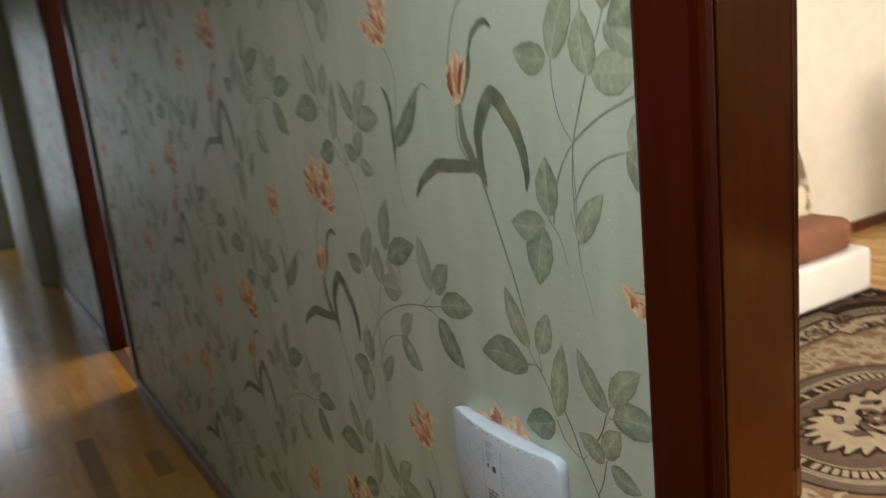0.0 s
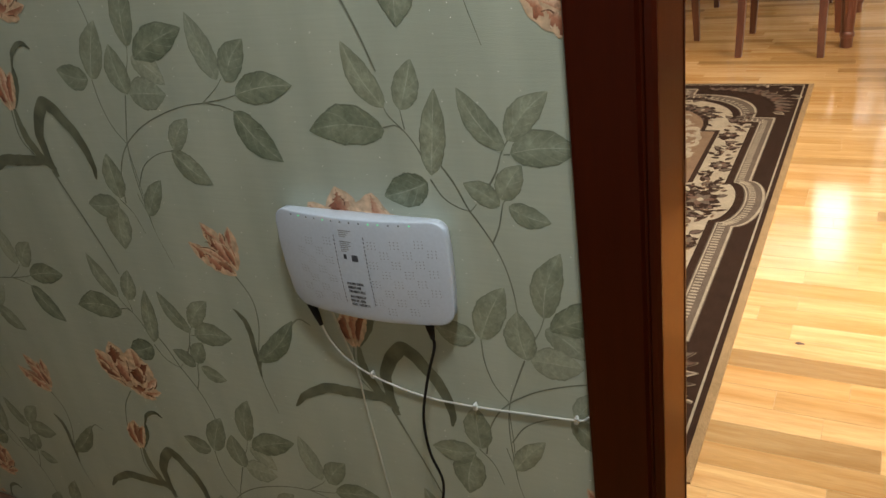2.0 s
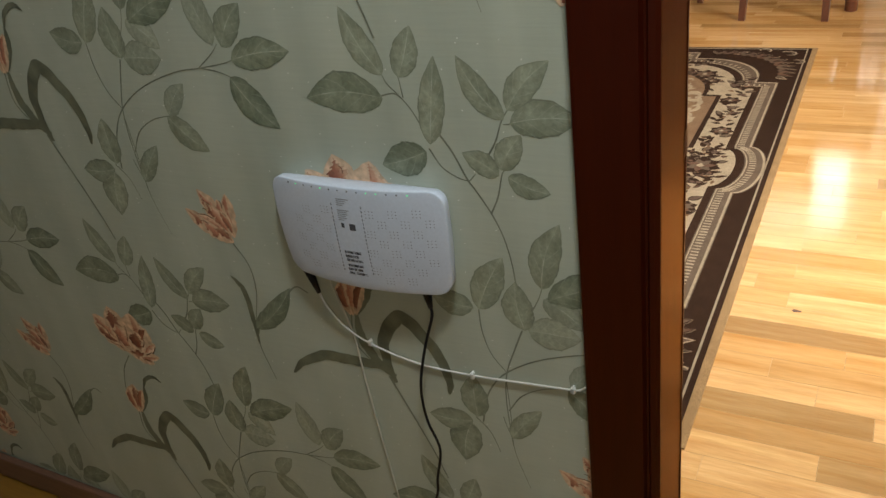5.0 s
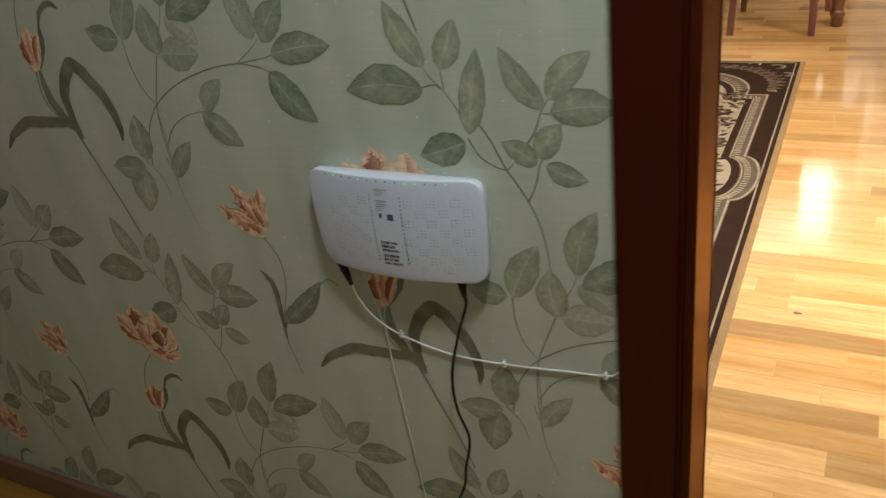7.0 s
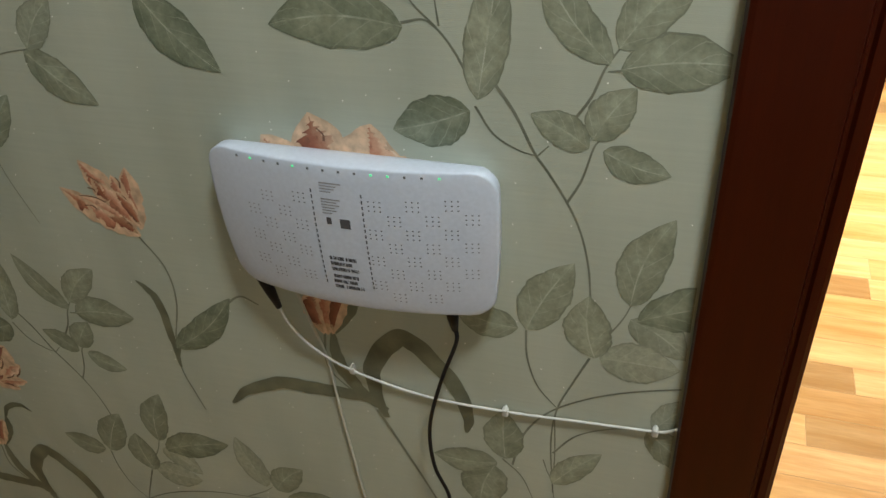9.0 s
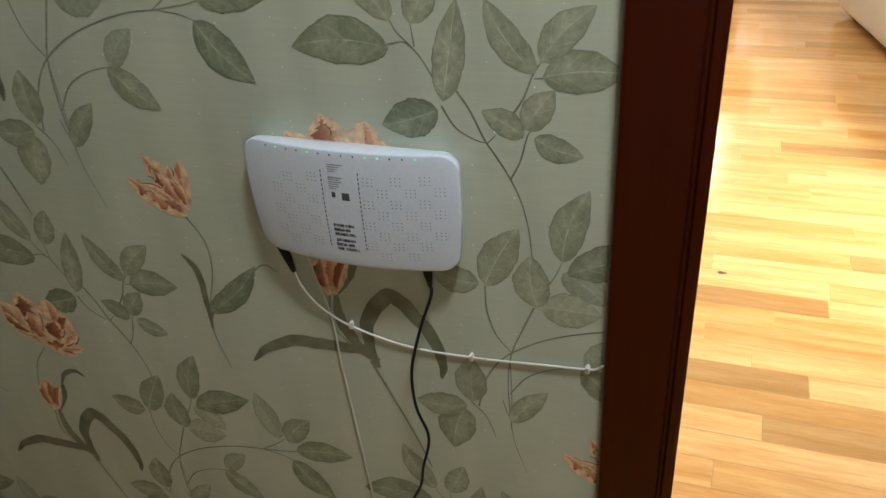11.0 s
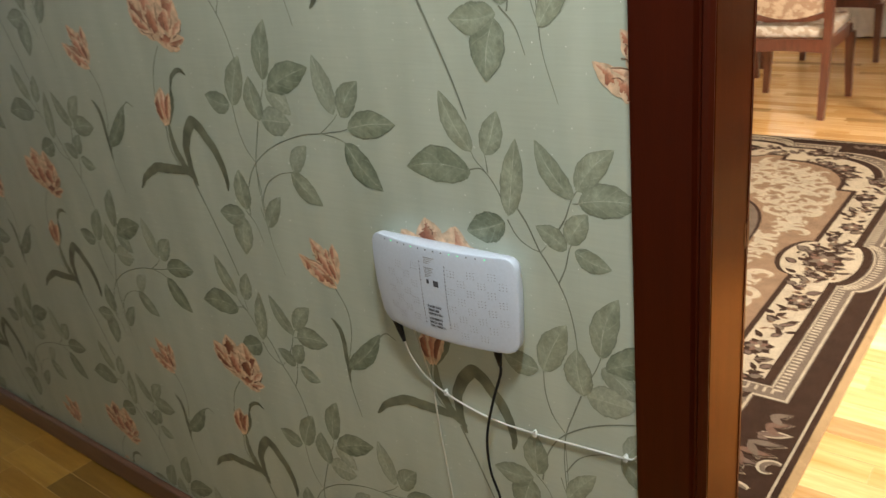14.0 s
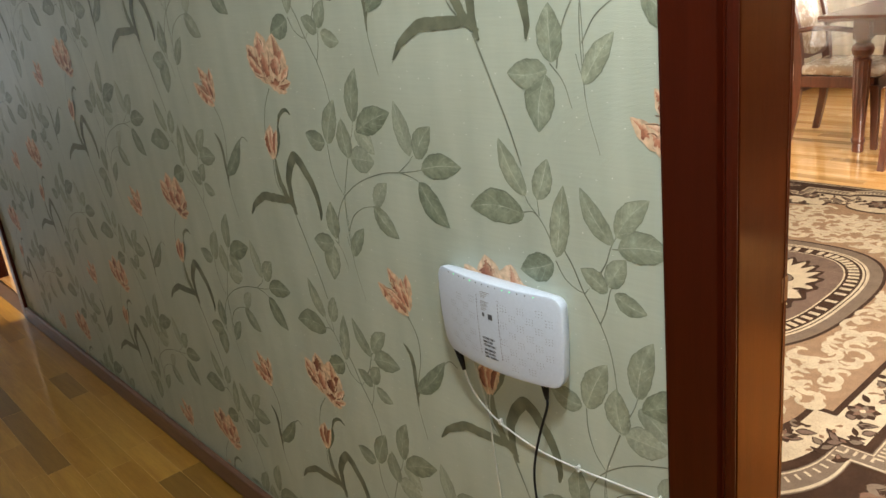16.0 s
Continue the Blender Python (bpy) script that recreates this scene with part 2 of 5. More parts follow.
def net(name, colour, open_part):
    """Thin cloth that lets light through, with an open weave."""
    m, nt, p = material(name)
    out = nt.nodes["Material Output"]
    tr = nt.nodes.new("ShaderNodeBsdfTranslucent")
    di = nt.nodes.new("ShaderNodeBsdfDiffuse")
    gap = nt.nodes.new("ShaderNodeBsdfTransparent")
    tone = ramp(nt, noisy(nt, coords(nt), 14, 3), (0.4, tuple(c * 0.9 for c in colour)), (0.6, colour))
    a, b = nt.nodes.new("ShaderNodeMixShader"), nt.nodes.new("ShaderNodeMixShader")
    nt.links.new(tone, tr.inputs[0])
    nt.links.new(tone, di.inputs[0])
    a.inputs[0].default_value, b.inputs[0].default_value = 0.35, open_part
    nt.links.new(tr.outputs[0], a.inputs[1])
    nt.links.new(di.outputs[0], a.inputs[2])
    nt.links.new(a.outputs[0], b.inputs[1])
    nt.links.new(gap.outputs[0], b.inputs[2])
    nt.links.new(b.outputs[0], out.inputs[0])
    return m


def glowing(name, colour, strength):
    m, nt, p = material(name)
    p.inputs["Base Color"].default_value = (*colour, 1)
    p.inputs["Emission Color"].default_value = (*colour, 1)
    p.inputs["Emission Strength"].default_value = strength
    return m


PAPER = wallpaper_ground()
LEAVES = [print_leaf("print_leaf_faint", (0.290, 0.310, 0.240), (0.360, 0.382, 0.300), (0.45, 0.47, 0.385)),
          print_leaf("print_leaf", (0.216, 0.236, 0.172), (0.336, 0.360, 0.275), (0.45, 0.47, 0.375)),
          print_leaf("print_leaf_deep", (0.160, 0.183, 0.128), (0.276, 0.304, 0.224), (0.43, 0.45, 0.355))]
PETALS = print_petal()
STEMS = plain("print_stem", (0.180, 0.190, 0.140), 0.5, vary=0.25, scale=40)
BLADES = plain("print_blade", (0.142, 0.150, 0.098), 0.48, vary=0.35, scale=30)
VARNISH = wood("mahogany_varnish", (0.034, 0.0036, 0.0006), (0.047, 0.0055, 0.0010), 0.32, axis=2, stretch=18, coat=0.0, per_piece=0, spec=0.17)
# the casing's mahogany, with the bright floor's glow put into colour and tint
LIT_LINING = floor_glow_gloss(wood("mahogany_floor_glow", (0.034, 0.0062, 0.0010), (0.048, 0.0090, 0.0014), 0.3, axis=2, stretch=18, per_piece=0, spec=0.02), (0.34, 0.150, 0.028), 0.17)
CHAIRWOOD = wood("cherry_polish", (0.085, 0.025, 0.012), (0.16, 0.05, 0.024), 0.28, axis=2, stretch=10, coat=0.5, per_piece=0.15)
OAK = wood("blond_strip", (0.53, 0.268, 0.078), (0.755, 0.475, 0.200), 0.10, axis=1, stretch=13, coat=0.12, per_piece=0.38, scale=2.6, spec=0.4, pale=(1.12, 1.18, 1.35))
HALLWOOD = wood("amber_block", (0.36, 0.17, 0.022), (0.54, 0.29, 0.05), 0.30, axis=1, stretch=12, coat=0.4, per_piece=0.55, scale=3)
EDGEWOOD = plain("strip_edge", (0.60, 0.38, 0.17), 0.85, vary=0.2, spec=0.1)
JOINT = plain("dark_joint", (0.10, 0.05, 0.02), 0.8)
PLASTER = plain("cream_plaster", (0.80, 0.73, 0.61), 0.75, vary=0.04, bump=0.08)
HALLPAINT = plain("sage_plaster", (0.40, 0.42, 0.36), 0.7, vary=0.06, bump=0.06)
WHITE = plain("white_ceiling", (0.8, 0.79, 0.76), 0.85, vary=0.03)
SHELL = plain("white_abs", (0.53, 0.58, 0.665), 0.32, vary=0.02, scale=20, bump=0.02, bump_scale=900)
INK = plain("grey_ink", (0.07, 0.07, 0.08), 0.6, vary=0.1)
BLACK = plain("black_rubber", (0.007, 0.007, 0.008), 0.5, vary=0.2, spec=0.25)
CABLE = plain("white_cable", (0.58, 0.58, 0.54), 0.4, vary=0.05)
OLDCABLE = plain("clear_cable", (0.46, 0.46, 0.38), 0.35, vary=0.08)
LED_ON = glowing("green_led", (0.15, 1.0, 0.45), 0.22)
LED_OFF = plain("dark_led", (0.12, 0.13, 0.14), 0.3)
SEATCLOTH = fabric("damask", (0.52, 0.37, 0.24), (0.36, 0.22, 0.13), 26)
FILMCLOTH = fabric("damask_under_film", (0.62, 0.52, 0.40), (0.44, 0.32, 0.22), 26, film=0.9)
LEATHER = plain("ivory_leatherette", (0.80, 0.77, 0.71), 0.42, vary=0.04, bump=0.1, bump_scale=120)
PLUSH = plain("brown_plush", (0.22, 0.09, 0.045), 0.85, vary=0.2, bump=0.3, bump_scale=260)
CUSHION = fabric("cream_cushion", (0.72, 0.62, 0.44), (0.16, 0.10, 0.06), 7)
SHEER = net("sheer_net", (0.93, 0.92, 0.90), 0.04)
DRAPE = plain("taupe_drape", (0.17, 0.15, 0.14), 0.8, vary=0.15)
FILM = clear("clear_film", (0.95, 0.96, 1.0), 0.16, 0.06)
PVC = plain("white_pvc", (0.8, 0.8, 0.78), 0.35, vary=0.03)


def pile(name, colour):
    """Cut wool: fine tufts that differ in tone, over slow patches of shading, with hardly any sheen."""
    m, nt, p = material(name)
    vec = coords(nt)
    tuft = noisy(nt, vec, 420, 3, 0.7)
    base = ramp(nt, noisy(nt, vec, 22, 4, 0.6), (0.3, tuple(c * 0.86 for c in colour)), (0.7, tuple(c * 1.12 for c in colour)))
    base = mixed(nt, 1.0, base, ramp(nt, tuft, (0.34, (0.66, 0.64, 0.62)), (0.66, (1.16, 1.16, 1.16))), "MULTIPLY")
    nt.links.new(base, p.inputs["Base Color"])
    p.inputs["Roughness"].default_value = 0.95
    p.inputs["Specular IOR Level"].default_value = 0.06
    bumped(nt, p, tuft, 0.7, 0.002)
    return m


PILE = {
    "dark": pile("pile_umber", (0.036, 0.019, 0.0120)),
    "cream": pile("pile_cream", (0.365, 0.298, 0.212)),
    "tan": pile("pile_tan", (0.155, 0.092, 0.054)),
    "sand": pile("pile_sand", (0.215, 0.138, 0.084)),
    "grey": pile("pile_grey", (0.130, 0.096, 0.070)),
    "mauve": pile("pile_mauve", (0.120, 0.080, 0.060)),
    "rose": pile("pile_rose", (0.130, 0.076, 0.052)),
    "binding": pile("binding_jute", (0.34, 0.22, 0.11)),
}


# ---------------------------------------------------------------- helpers for shapes
def mesh_of(name, bm, mats, smooth=False):
    me = bpy.data.meshes.new(name)
    bm.normal_update()
    bm.to_mesh(me)
    bm.free()
    for m in (mats if isinstance(mats, (list, tuple)) else [mats]):
        me.materials.append(m)
    if smooth:
        for f in me.polygons:
            f.use_smooth = True
    return me


def part(name, bm, mats, parent=None, label="", smooth=False, at=None):
    ob = new(name, mesh_of(name, bm, mats, smooth))
    if parent:
        ob.parent = parent
    if at is not None:
        ob.matrix_basis = at
    if label:
        ob["label"] = label
    return ob


def thing(name, at, label, category, group="", kind=""):
    ob = new(name)
    ob.empty_display_size = 0.05
    ob.matrix_basis = at
    return tagged(ob, label, category, group, kind)


def add_box(bm, x0, y0, z0, x1, y1, z1, bevel=0.0, seg=2):
    r = bmesh.ops.create_cube(bm, size=1)
    vs = r["verts"]
    bmesh.ops.scale(bm, vec=(x1 - x0, y1 - y0, z1 - z0), verts=vs)
    bmesh.ops.translate(bm, vec=((x0 + x1) / 2, (y0 + y1) / 2, (z0 + z1) / 2), verts=vs)
    if bevel:
        es = list({e for v in vs for e in v.link_edges})
        bmesh.ops.bevel(bm, geom=es, offset=bevel, segments=seg, profile=0.5, affect="EDGES")


def box(*a, **k):
    bm = bmesh.new()
    add_box(bm, *a, **k)
    return bm


def spline(pts, n=8):
    """Catmull-Rom through the points, as many dimensions as they have."""
    p = [np.array(q, float) for q in pts]
    p = [2 * p[0] - p[1]] + p + [2 * p[-1] - p[-2]]
    out = []
    for i in range(1, len(p) - 2):
        for k in range(n):
            t = k / n
            a, b, c, d = p[i - 1:i + 3]
            out.append(0.5 * (2 * b + (c - a) * t + (2 * a - 5 * b + 4 * c - d) * t * t + (3 * b - a - 3 * c + d) * t ** 3))
    out.append(p[-2])
    return out


def add_tube(bm, pts, radius, sides=8, cap=True):
    """A round rod along a line of points; radius is a number or one for each point."""
    pts = [Vector(p) for p in pts]
    rings = []
    ref = Vector((0.31, 0.77, 0.55))
    for i, p in enumerate(pts):
        d = (pts[min(i + 1, len(pts) - 1)] - pts[max(i - 1, 0)]).normalized()
        a = d.cross(ref).normalized()
        b = d.cross(a)
        r = radius[i] if isinstance(radius, (list, tuple)) else radius
        rings.append([bm.verts.new(p + r * (math.cos(q) * a + math.sin(q) * b)) for q in (2 * math.pi * k / sides for k in range(sides))])
    for r0, r1 in zip(rings, rings[1:]):
        for k in range(sides):
            bm.faces.new((r0[k], r0[(k + 1) % sides], r1[(k + 1) % sides], r1[k]))
    if cap:
        bm.faces.new(list(reversed(rings[0])))
        bm.faces.new(rings[-1])


def add_bar(bm, pts, wx, wy):
    """A squared bar along points that go upward; wx, wy: half widths, one for each point."""
    rings = []
    for p, a, b in zip(pts, wx, wy):
        rings.append([bm.verts.new((p[0] + sx * a, p[1] + sy * b, p[2])) for sx, sy in ((-1, -1), (1, -1), (1, 1), (-1, 1))])
    for r0, r1 in zip(rings, rings[1:]):
        for k in range(4):
            bm.faces.new((r0[k], r0[(k + 1) % 4], r1[(k + 1) % 4], r1[k]))
    bm.faces.new(list(reversed(rings[0])))
    bm.faces.new(rings[-1])


def add_lathe(bm, profile, x, y, sides=20, flute=None):
    rings = []
    for r, z in profile:
        ring = []
        for k in range(sides):
            q = 2 * math.pi * k / sides
            rr = r * (1 - (0.10 if flute and flute[0] < z < flute[1] and k % 2 else 0))
            ring.append(bm.verts.new((x + rr * math.cos(q), y + rr * math.sin(q), z)))
        rings.append(ring)
    for r0, r1 in zip(rings, rings[1:]):
        for k in range(sides):
            bm.faces.new((r0[k], r0[(k + 1) % sides], r1[(k + 1) % sides], r1[k]))
    bm.faces.new(list(reversed(rings[0])))
    bm.faces.new(rings[-1])


def add_slab(bm, outline, z0, z1, mat=0, hole=None):
    """An upright-sided plate over an outline of (x, y); hole: an outline of equal count inside it."""
    def ring(o, z):
        return [bm.verts.new((x, y, z)) for x, y in o]
    n = len(outline)
    faces = []
    top, low = ring(outline, z1), ring(outline, z0)
    for k in range(n):
        faces.append(bm.faces.new((low[k], low[(k + 1) % n], top[(k + 1) % n], top[k])))
    if hole is None:
        faces.append(bm.faces.new(top))
    else:
        htop, hlow = ring(hole, z1), ring(hole, z0)
        for k in range(n):
            j = (k + 1) % n
            faces.append(bm.faces.new((top[k], top[j], htop[j], htop[k])))
            faces.append(bm.faces.new((htop[k], htop[j], hlow[j], hlow[k])))
    for f in faces:
        f.material_index = mat


# ---------------------------------------------------------------- the setting: walls, ceilings, openings
WX, WB = 0.578, 0.680            # hall face and room face of the papered wall
JAMB, OTHER = 0.490, -0.430      # the doorway's two sides
HEAD, TOP = 2.06, 2.65

bm = bmesh.new()
for y0, y1, z0, z1 in ((-2.0, OTHER - 0.02, 0, TOP), (OTHER - 0.02, JAMB + 0.02, HEAD + 0.02, TOP), (JAMB + 0.02, 3.89, 0, TOP),
                       (3.89, 4.62, HEAD + 0.02, TOP), (4.62, 9.0, 0, TOP)):
    add_box(bm, WX, y0, z0, WB, y1, z1)
wall_hall = tagged(part("wall_hall", bm, PAPER), "sage green wallpaper wall printed with leaves and tulips", "wall", kind="structure")

bm = bmesh.new()
for x0, y0, z0, x1, y1, z1 in ((-1.42, -2.0, 0, -1.30, -1.1, TOP), (-1.42, -1.1, 0, -1.30, 0.0, 1.0), (-1.42, -1.1, 2.24, -1.30, 0.0, TOP), (-1.42, 0.0, 0, -1.30, 9.0, TOP)):
    add_box(bm, x0, y0, z0, x1, y1, z1)
tagged(part("wall_hall_opposite", bm, HALLPAINT), "plain sage green hall wall", "wall", kind="structure")
tagged(part("wall_hall_near", box(-1.42, -2.12, 0, WB, -2.0, TOP), HALLPAINT), "plain sage green end wall", "wall", kind="structure")
bm = bmesh.new()
for x0, x1, z0, z1 in ((-1.42, -0.65, 0, TOP), (-0.65, 0.25, 2.08, TOP), (0.25, WB, 0, TOP)):
    add_box(bm, x0, 9.0, z0, x1, 9.12, z1)
tagged(part("wall_hall_end", bm, HALLPAINT), "sage green wall at the end of the hall", "wall", kind="structure")
tagged(part("wall_pier", box(0.45, 6.75, 0, WX - 0.002, 8.998, TOP - 0.002), HALLPAINT), "projecting sage green wall pier", "wall", kind="structure")

bm = bmesh.new()
for y0, y1, z0, z1 in ((-1.82, 0.45, 0, TOP), (0.45, 2.50, 0, 0.78), (0.45, 2.50, 2.32, TOP), (2.50, 3.27, 0, TOP)):
    add_box(bm, 6.34, y0, z0, 6.46, y1, z1)
tagged(part("wall_room_far", bm, PLASTER), "warm cream wall round the window", "wall", kind="structure")
tagged(part("wall_room_side", box(WB, 3.08, 0, 6.338, 3.27, TOP), PLASTER), "warm cream plaster wall", "wall", kind="structure")
bm = bmesh.new()
for x0, x1, z0, z1 in ((WB, 1.2, 0, TOP), (1.2, 2.9, 0, 0.75), (1.2, 2.9, 2.25, TOP), (2.9, 6.338, 0, TOP)):
    add_box(bm, x0, -1.82, z0, x1, -1.70, z1)
tagged(part("wall_room_window_side", bm, PLASTER), "warm cream wall with an added, unseen window", "wall", kind="structure")
bm = bmesh.new()
for y0, y1, z0, z1 in ((3.27, 3.8, 0, TOP), (3.8, 5.2, 0, 0.8), (3.8, 5.2, 2.2, TOP), (5.2, 6.5, 0, TOP)):
    add_box(bm, 3.0, y0, z0, 3.12, y1, z1)
add_box(bm, WB, 6.5, 0, 3.12, 6.62, TOP)
tagged(part("wall_back_room", bm, PLASTER), "cream walls of the next room", "wall", kind="structure")
tagged(part("ceiling_hall", box(-1.42, -2.12, TOP, 0.64, 9.12, TOP + 0.1), WHITE), "plain white ceiling", "ceiling", kind="structure")
tagged(part("ceiling_room", box(0.642, -1.82, TOP, 6.46, 6.62, TOP + 0.1), WHITE), "plain white ceiling", "ceiling", kind="structure")

lamp = thing("ceiling_lamp", pose(LAMP_X, LAMP_Y, 0), "round white pendant ceiling lamp in the hall, switched on", "lamp")
bm = bmesh.new()
add_lathe(bm, [(0.15, 2.295), (0.17, 2.31), (0.16, 2.36), (0.05, 2.44), (0.012, 2.45), (0.012, 2.62), (0.05, 2.63), (0.05, TOP - 0.001)], 0, 0, 32)
part("lamp_body", bm, PVC, lamp)
# the papered wall's skirting
sk = bmesh.new()
for y0, y1 in ((0.580, 3.820), (4.69, 6.745)):
    add_box(sk, WX - 0.016, y0, 0.001, WX - 0.0005, y1, 0.066, bevel=0.005)
tagged(part("baseboard_hall", sk, wood("brown_skirting", (0.13, 0.06, 0.035), (0.21, 0.105, 0.065), 0.4, axis=1, per_piece=0)), "low dark brown wooden baseboard", "baseboard", kind="structure")
tagged(part("baseboard_room_far", box(6.322, -1.69, 0.001, 6.339, 3.06, 0.07, bevel=0.004), CHAIRWOOD), "reddish wooden baseboard", "baseboard", kind="structure")
tagged(part("baseboard_room_side", box(WB + 0.005, 3.062, 0.001, 6.32, 3.079, 0.07, bevel=0.004), CHAIRWOOD), "reddish wooden baseboard", "baseboard", kind="structure")


def casing_profile(bm, y_in, y_out, z0, z1, x_wall, sign):
    """One upright architrave: flat board, a groove near the opening and a bead."""
    d = 1 if y_out > y_in else -1
    w = abs(y_out - y_in)
    x = lambda t: x_wall - sign * t
    prof = [(0, 0.0), (0, 0.001), (0.004, 0.0045), (0.010, 0.0055), (0.0125, 0.003), (0.0150, 0.003), (0.0175, 0.0105), (w - 0.006, 0.013), (w - 0.002, 0.012), (w, 0.008), (w, 0.0)]
    lo = [bm.verts.new((x(t), y_in + d * s, z0)) for s, t in prof]
    hi = [bm.verts.new((x(t), y_in + d * s, z1)) for s, t in prof]
    n = len(prof)
    for k in range(n):
        j = (k + 1) % n
        bm.faces.new((lo[k], lo[j], hi[j], hi[k]))
    bm.faces.new(lo)
    bm.faces.new(hi)
    bmesh.ops.recalc_face_normals(bm, faces=bm.faces[:])


def door_frame(name, y_lo, y_hi, label, lining):
    f = thing(name, pose(0, 0, 0), label, "door frame", kind="structure")
    for y_in, out in ((y_hi, 0.084), (y_lo, -0.084)):
        for xw, s in ((WX, 1), (WB, -1)):
            bm = bmesh.new()
            casing_profile(bm, y_in, y_in + out, 0.001, HEAD + 0.085, xw - s * 0.0005, s)
            part("architrave", bm, VARNISH, f)
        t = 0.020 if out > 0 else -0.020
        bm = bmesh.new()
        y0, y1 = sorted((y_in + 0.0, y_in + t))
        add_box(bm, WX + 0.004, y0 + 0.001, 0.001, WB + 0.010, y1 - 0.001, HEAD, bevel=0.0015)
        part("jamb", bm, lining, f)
    for xw, s in ((WX, 1), (WB, -1)):
        x0, x1 = sorted((xw - s * 0.0005, xw - s * 0.018))
        part("head_casing", box(x0, y_lo + 0.002, HEAD + 0.002, x1, y_hi - 0.002, HEAD + 0.085, bevel=0.002), VARNISH, f)
    part("head_jamb", box(WX - 0.008, y_lo + 0.002, HEAD - 0.02, WB + 0.008, y_hi - 0.002, HEAD + 0.001, bevel=0.002), VARNISH, f)
    return f


# only the first frame's jambs carry the painted floor glow
door_frame("door_frame_1", OTHER, JAMB, "dark mahogany door frame with a grooved casing", LIT_LINING)
door_frame("door_frame_2", 3.91, 4.60, "dark mahogany frame of a further doorway", VARNISH)
# door leaf added out of view, so that the jamb mirrors something dark
leaf_1 = thing("door_1", pose(WB + 0.02, OTHER - 0.004, 0, 0, 0, -8), "unseen dark mahogany panelled door standing open, added to darken the jamb's reflection", "door", kind="structure")
bm = bmesh.new()
for x0, x1, z0, z1 in ((0, 0.11, 0.008, 2.04), (0.77, 0.88, 0.008, 2.04), (0.11, 0.77, 0.008, 0.20), (0.11, 0.77, 0.95, 1.07), (0.11, 0.77, 1.92, 2.04)):
    add_box(bm, x0, -0.04, z0, x1, 0, z1)
part("door_leaf", bm, VARNISH, leaf_1)
for z0, z1 in ((0.205, 0.945), (1.075, 1.915)):
    part("door_panel", box(0.112, -0.030, z0, 0.768, -0.010, z1, bevel=0.008), VARNISH, leaf_1)
bm = bmesh.new()
add_tube(bm, [(0.82, 0.002, 1.0), (0.82, 0.045, 1.0), (0.80, 0.055, 1.0), (0.70, 0.055, 1.0)], 0.009, 10)
part("door_handle", bm, plain("brushed_brass", (0.5, 0.35, 0.15), 0.3, metal=1.0), leaf_1, "brass lever handle", smooth=True)
# strike plate and a lower keep on the jamb's far corner
bm = box(WB - 0.004, JAMB + 0.0006, 0.87, WB + 0.0104, JAMB + 0.002, 0.90)
tagged(part("strike_plate", bm, plain("worn_brass", (0.11, 0.050, 0.016), 0.5, metal=1.0)), "worn brass strike plate on the door jamb", "door hardware")


def glazing(name, at, w, h, label, bars=1):
    """A white framed window, its local x across, z up, y outward."""
    g = thing(name, at, label, "window", kind="structure")
    for x0, z0, x1, z1 in ((0, 0, 0.06, h), (w - 0.06, 0, w, h), (0.06, 0, w - 0.06, 0.06), (0.06, h - 0.06, w - 0.06, h)):
        part("window_frame", box(x0, 0, z0, x1, 0.05, z1, bevel=0.006), PVC, g)
    for i in range(bars):
        xm = w * (i + 1) / (bars + 1)
        part("window_mullion", box(xm - 0.04, -0.002, 0.061, xm + 0.04, 0.052, h - 0.061, bevel=0.006), PVC, g)
    return g


glazing("window_1", pose(6.345, 2.50, 0.78, 0, 0, -90), 2.05, 1.54, "white framed living room window", 2)
# window added out of view to hold the room's fill light
glazing("window_2", pose(2.90, -1.705, 0.75, 0, 0, 180), 1.7, 1.5, "added white framed window in the unseen side wall", 1)
# this hall window is added too, around the weak fill
glazing("window_3", pose(-1.305, -1.10, 1.0, 0, 0, 90), 1.1, 1.24, "added white framed window in the unseen hall wall", 1)
glazing("window_4", pose(-0.65, 9.005, 0.0), 0.9, 2.08, "glazed white door at the end of the hall", 0)
tagged(part("window_sill", box(6.20, 0.40, 0.745, 6.339, 2.55, 0.778, bevel=0.008), PVC), "white window sill", "window sill", kind="structure")

# ---------------------------------------------------------------- printed motifs of the wallpaper
STEM, BLADE, PETAL, CREAM, DARK = 10, 11, 12, 13, 14
SLOTS = {0: 0, 1: 1, 2: 2, PETAL: 3, STEM: 4, BLADE: 5, CREAM: 6, DARK: 7}
PRINTS = LEAVES + [PETALS, STEMS, BLADES, plain("print_cream", (0.62, 0.43, 0.28), 0.5, vary=0.3, scale=90), plain("print_umber", (0.16, 0.075, 0.04), 0.5, vary=0.2, scale=60)]
motif = bmesh.new()
motif_uv = motif.loops.layers.uv.new("UVMap")
level = 0.0002


def lift():
    global level
    level += 0.000004
    return level


def ribbon(rows, slot, rib=0.0):
    """Quads between rows of (left, middle, right) points on the wall plane, with length and width as UV."""
    x = -lift()
    grid = []
    for u, l, c, r in rows:
        grid.append((u, [motif.verts.new((x, *l)), motif.verts.new((x - rib, *c)), motif.verts.new((x, *r))]))
    for (u0, a), (u1, b) in zip(grid, grid[1:]):
        for k in range(2):
            f = motif.faces.new((a[k], b[k], b[k + 1], a[k + 1]))
            f.material_index = slot
            for loop, uv in zip(f.loops, ((u0, k / 2), (u1, k / 2), (u1, (k + 1) / 2), (u0, (k + 1) / 2))):
                loop[motif_uv].uv = uv


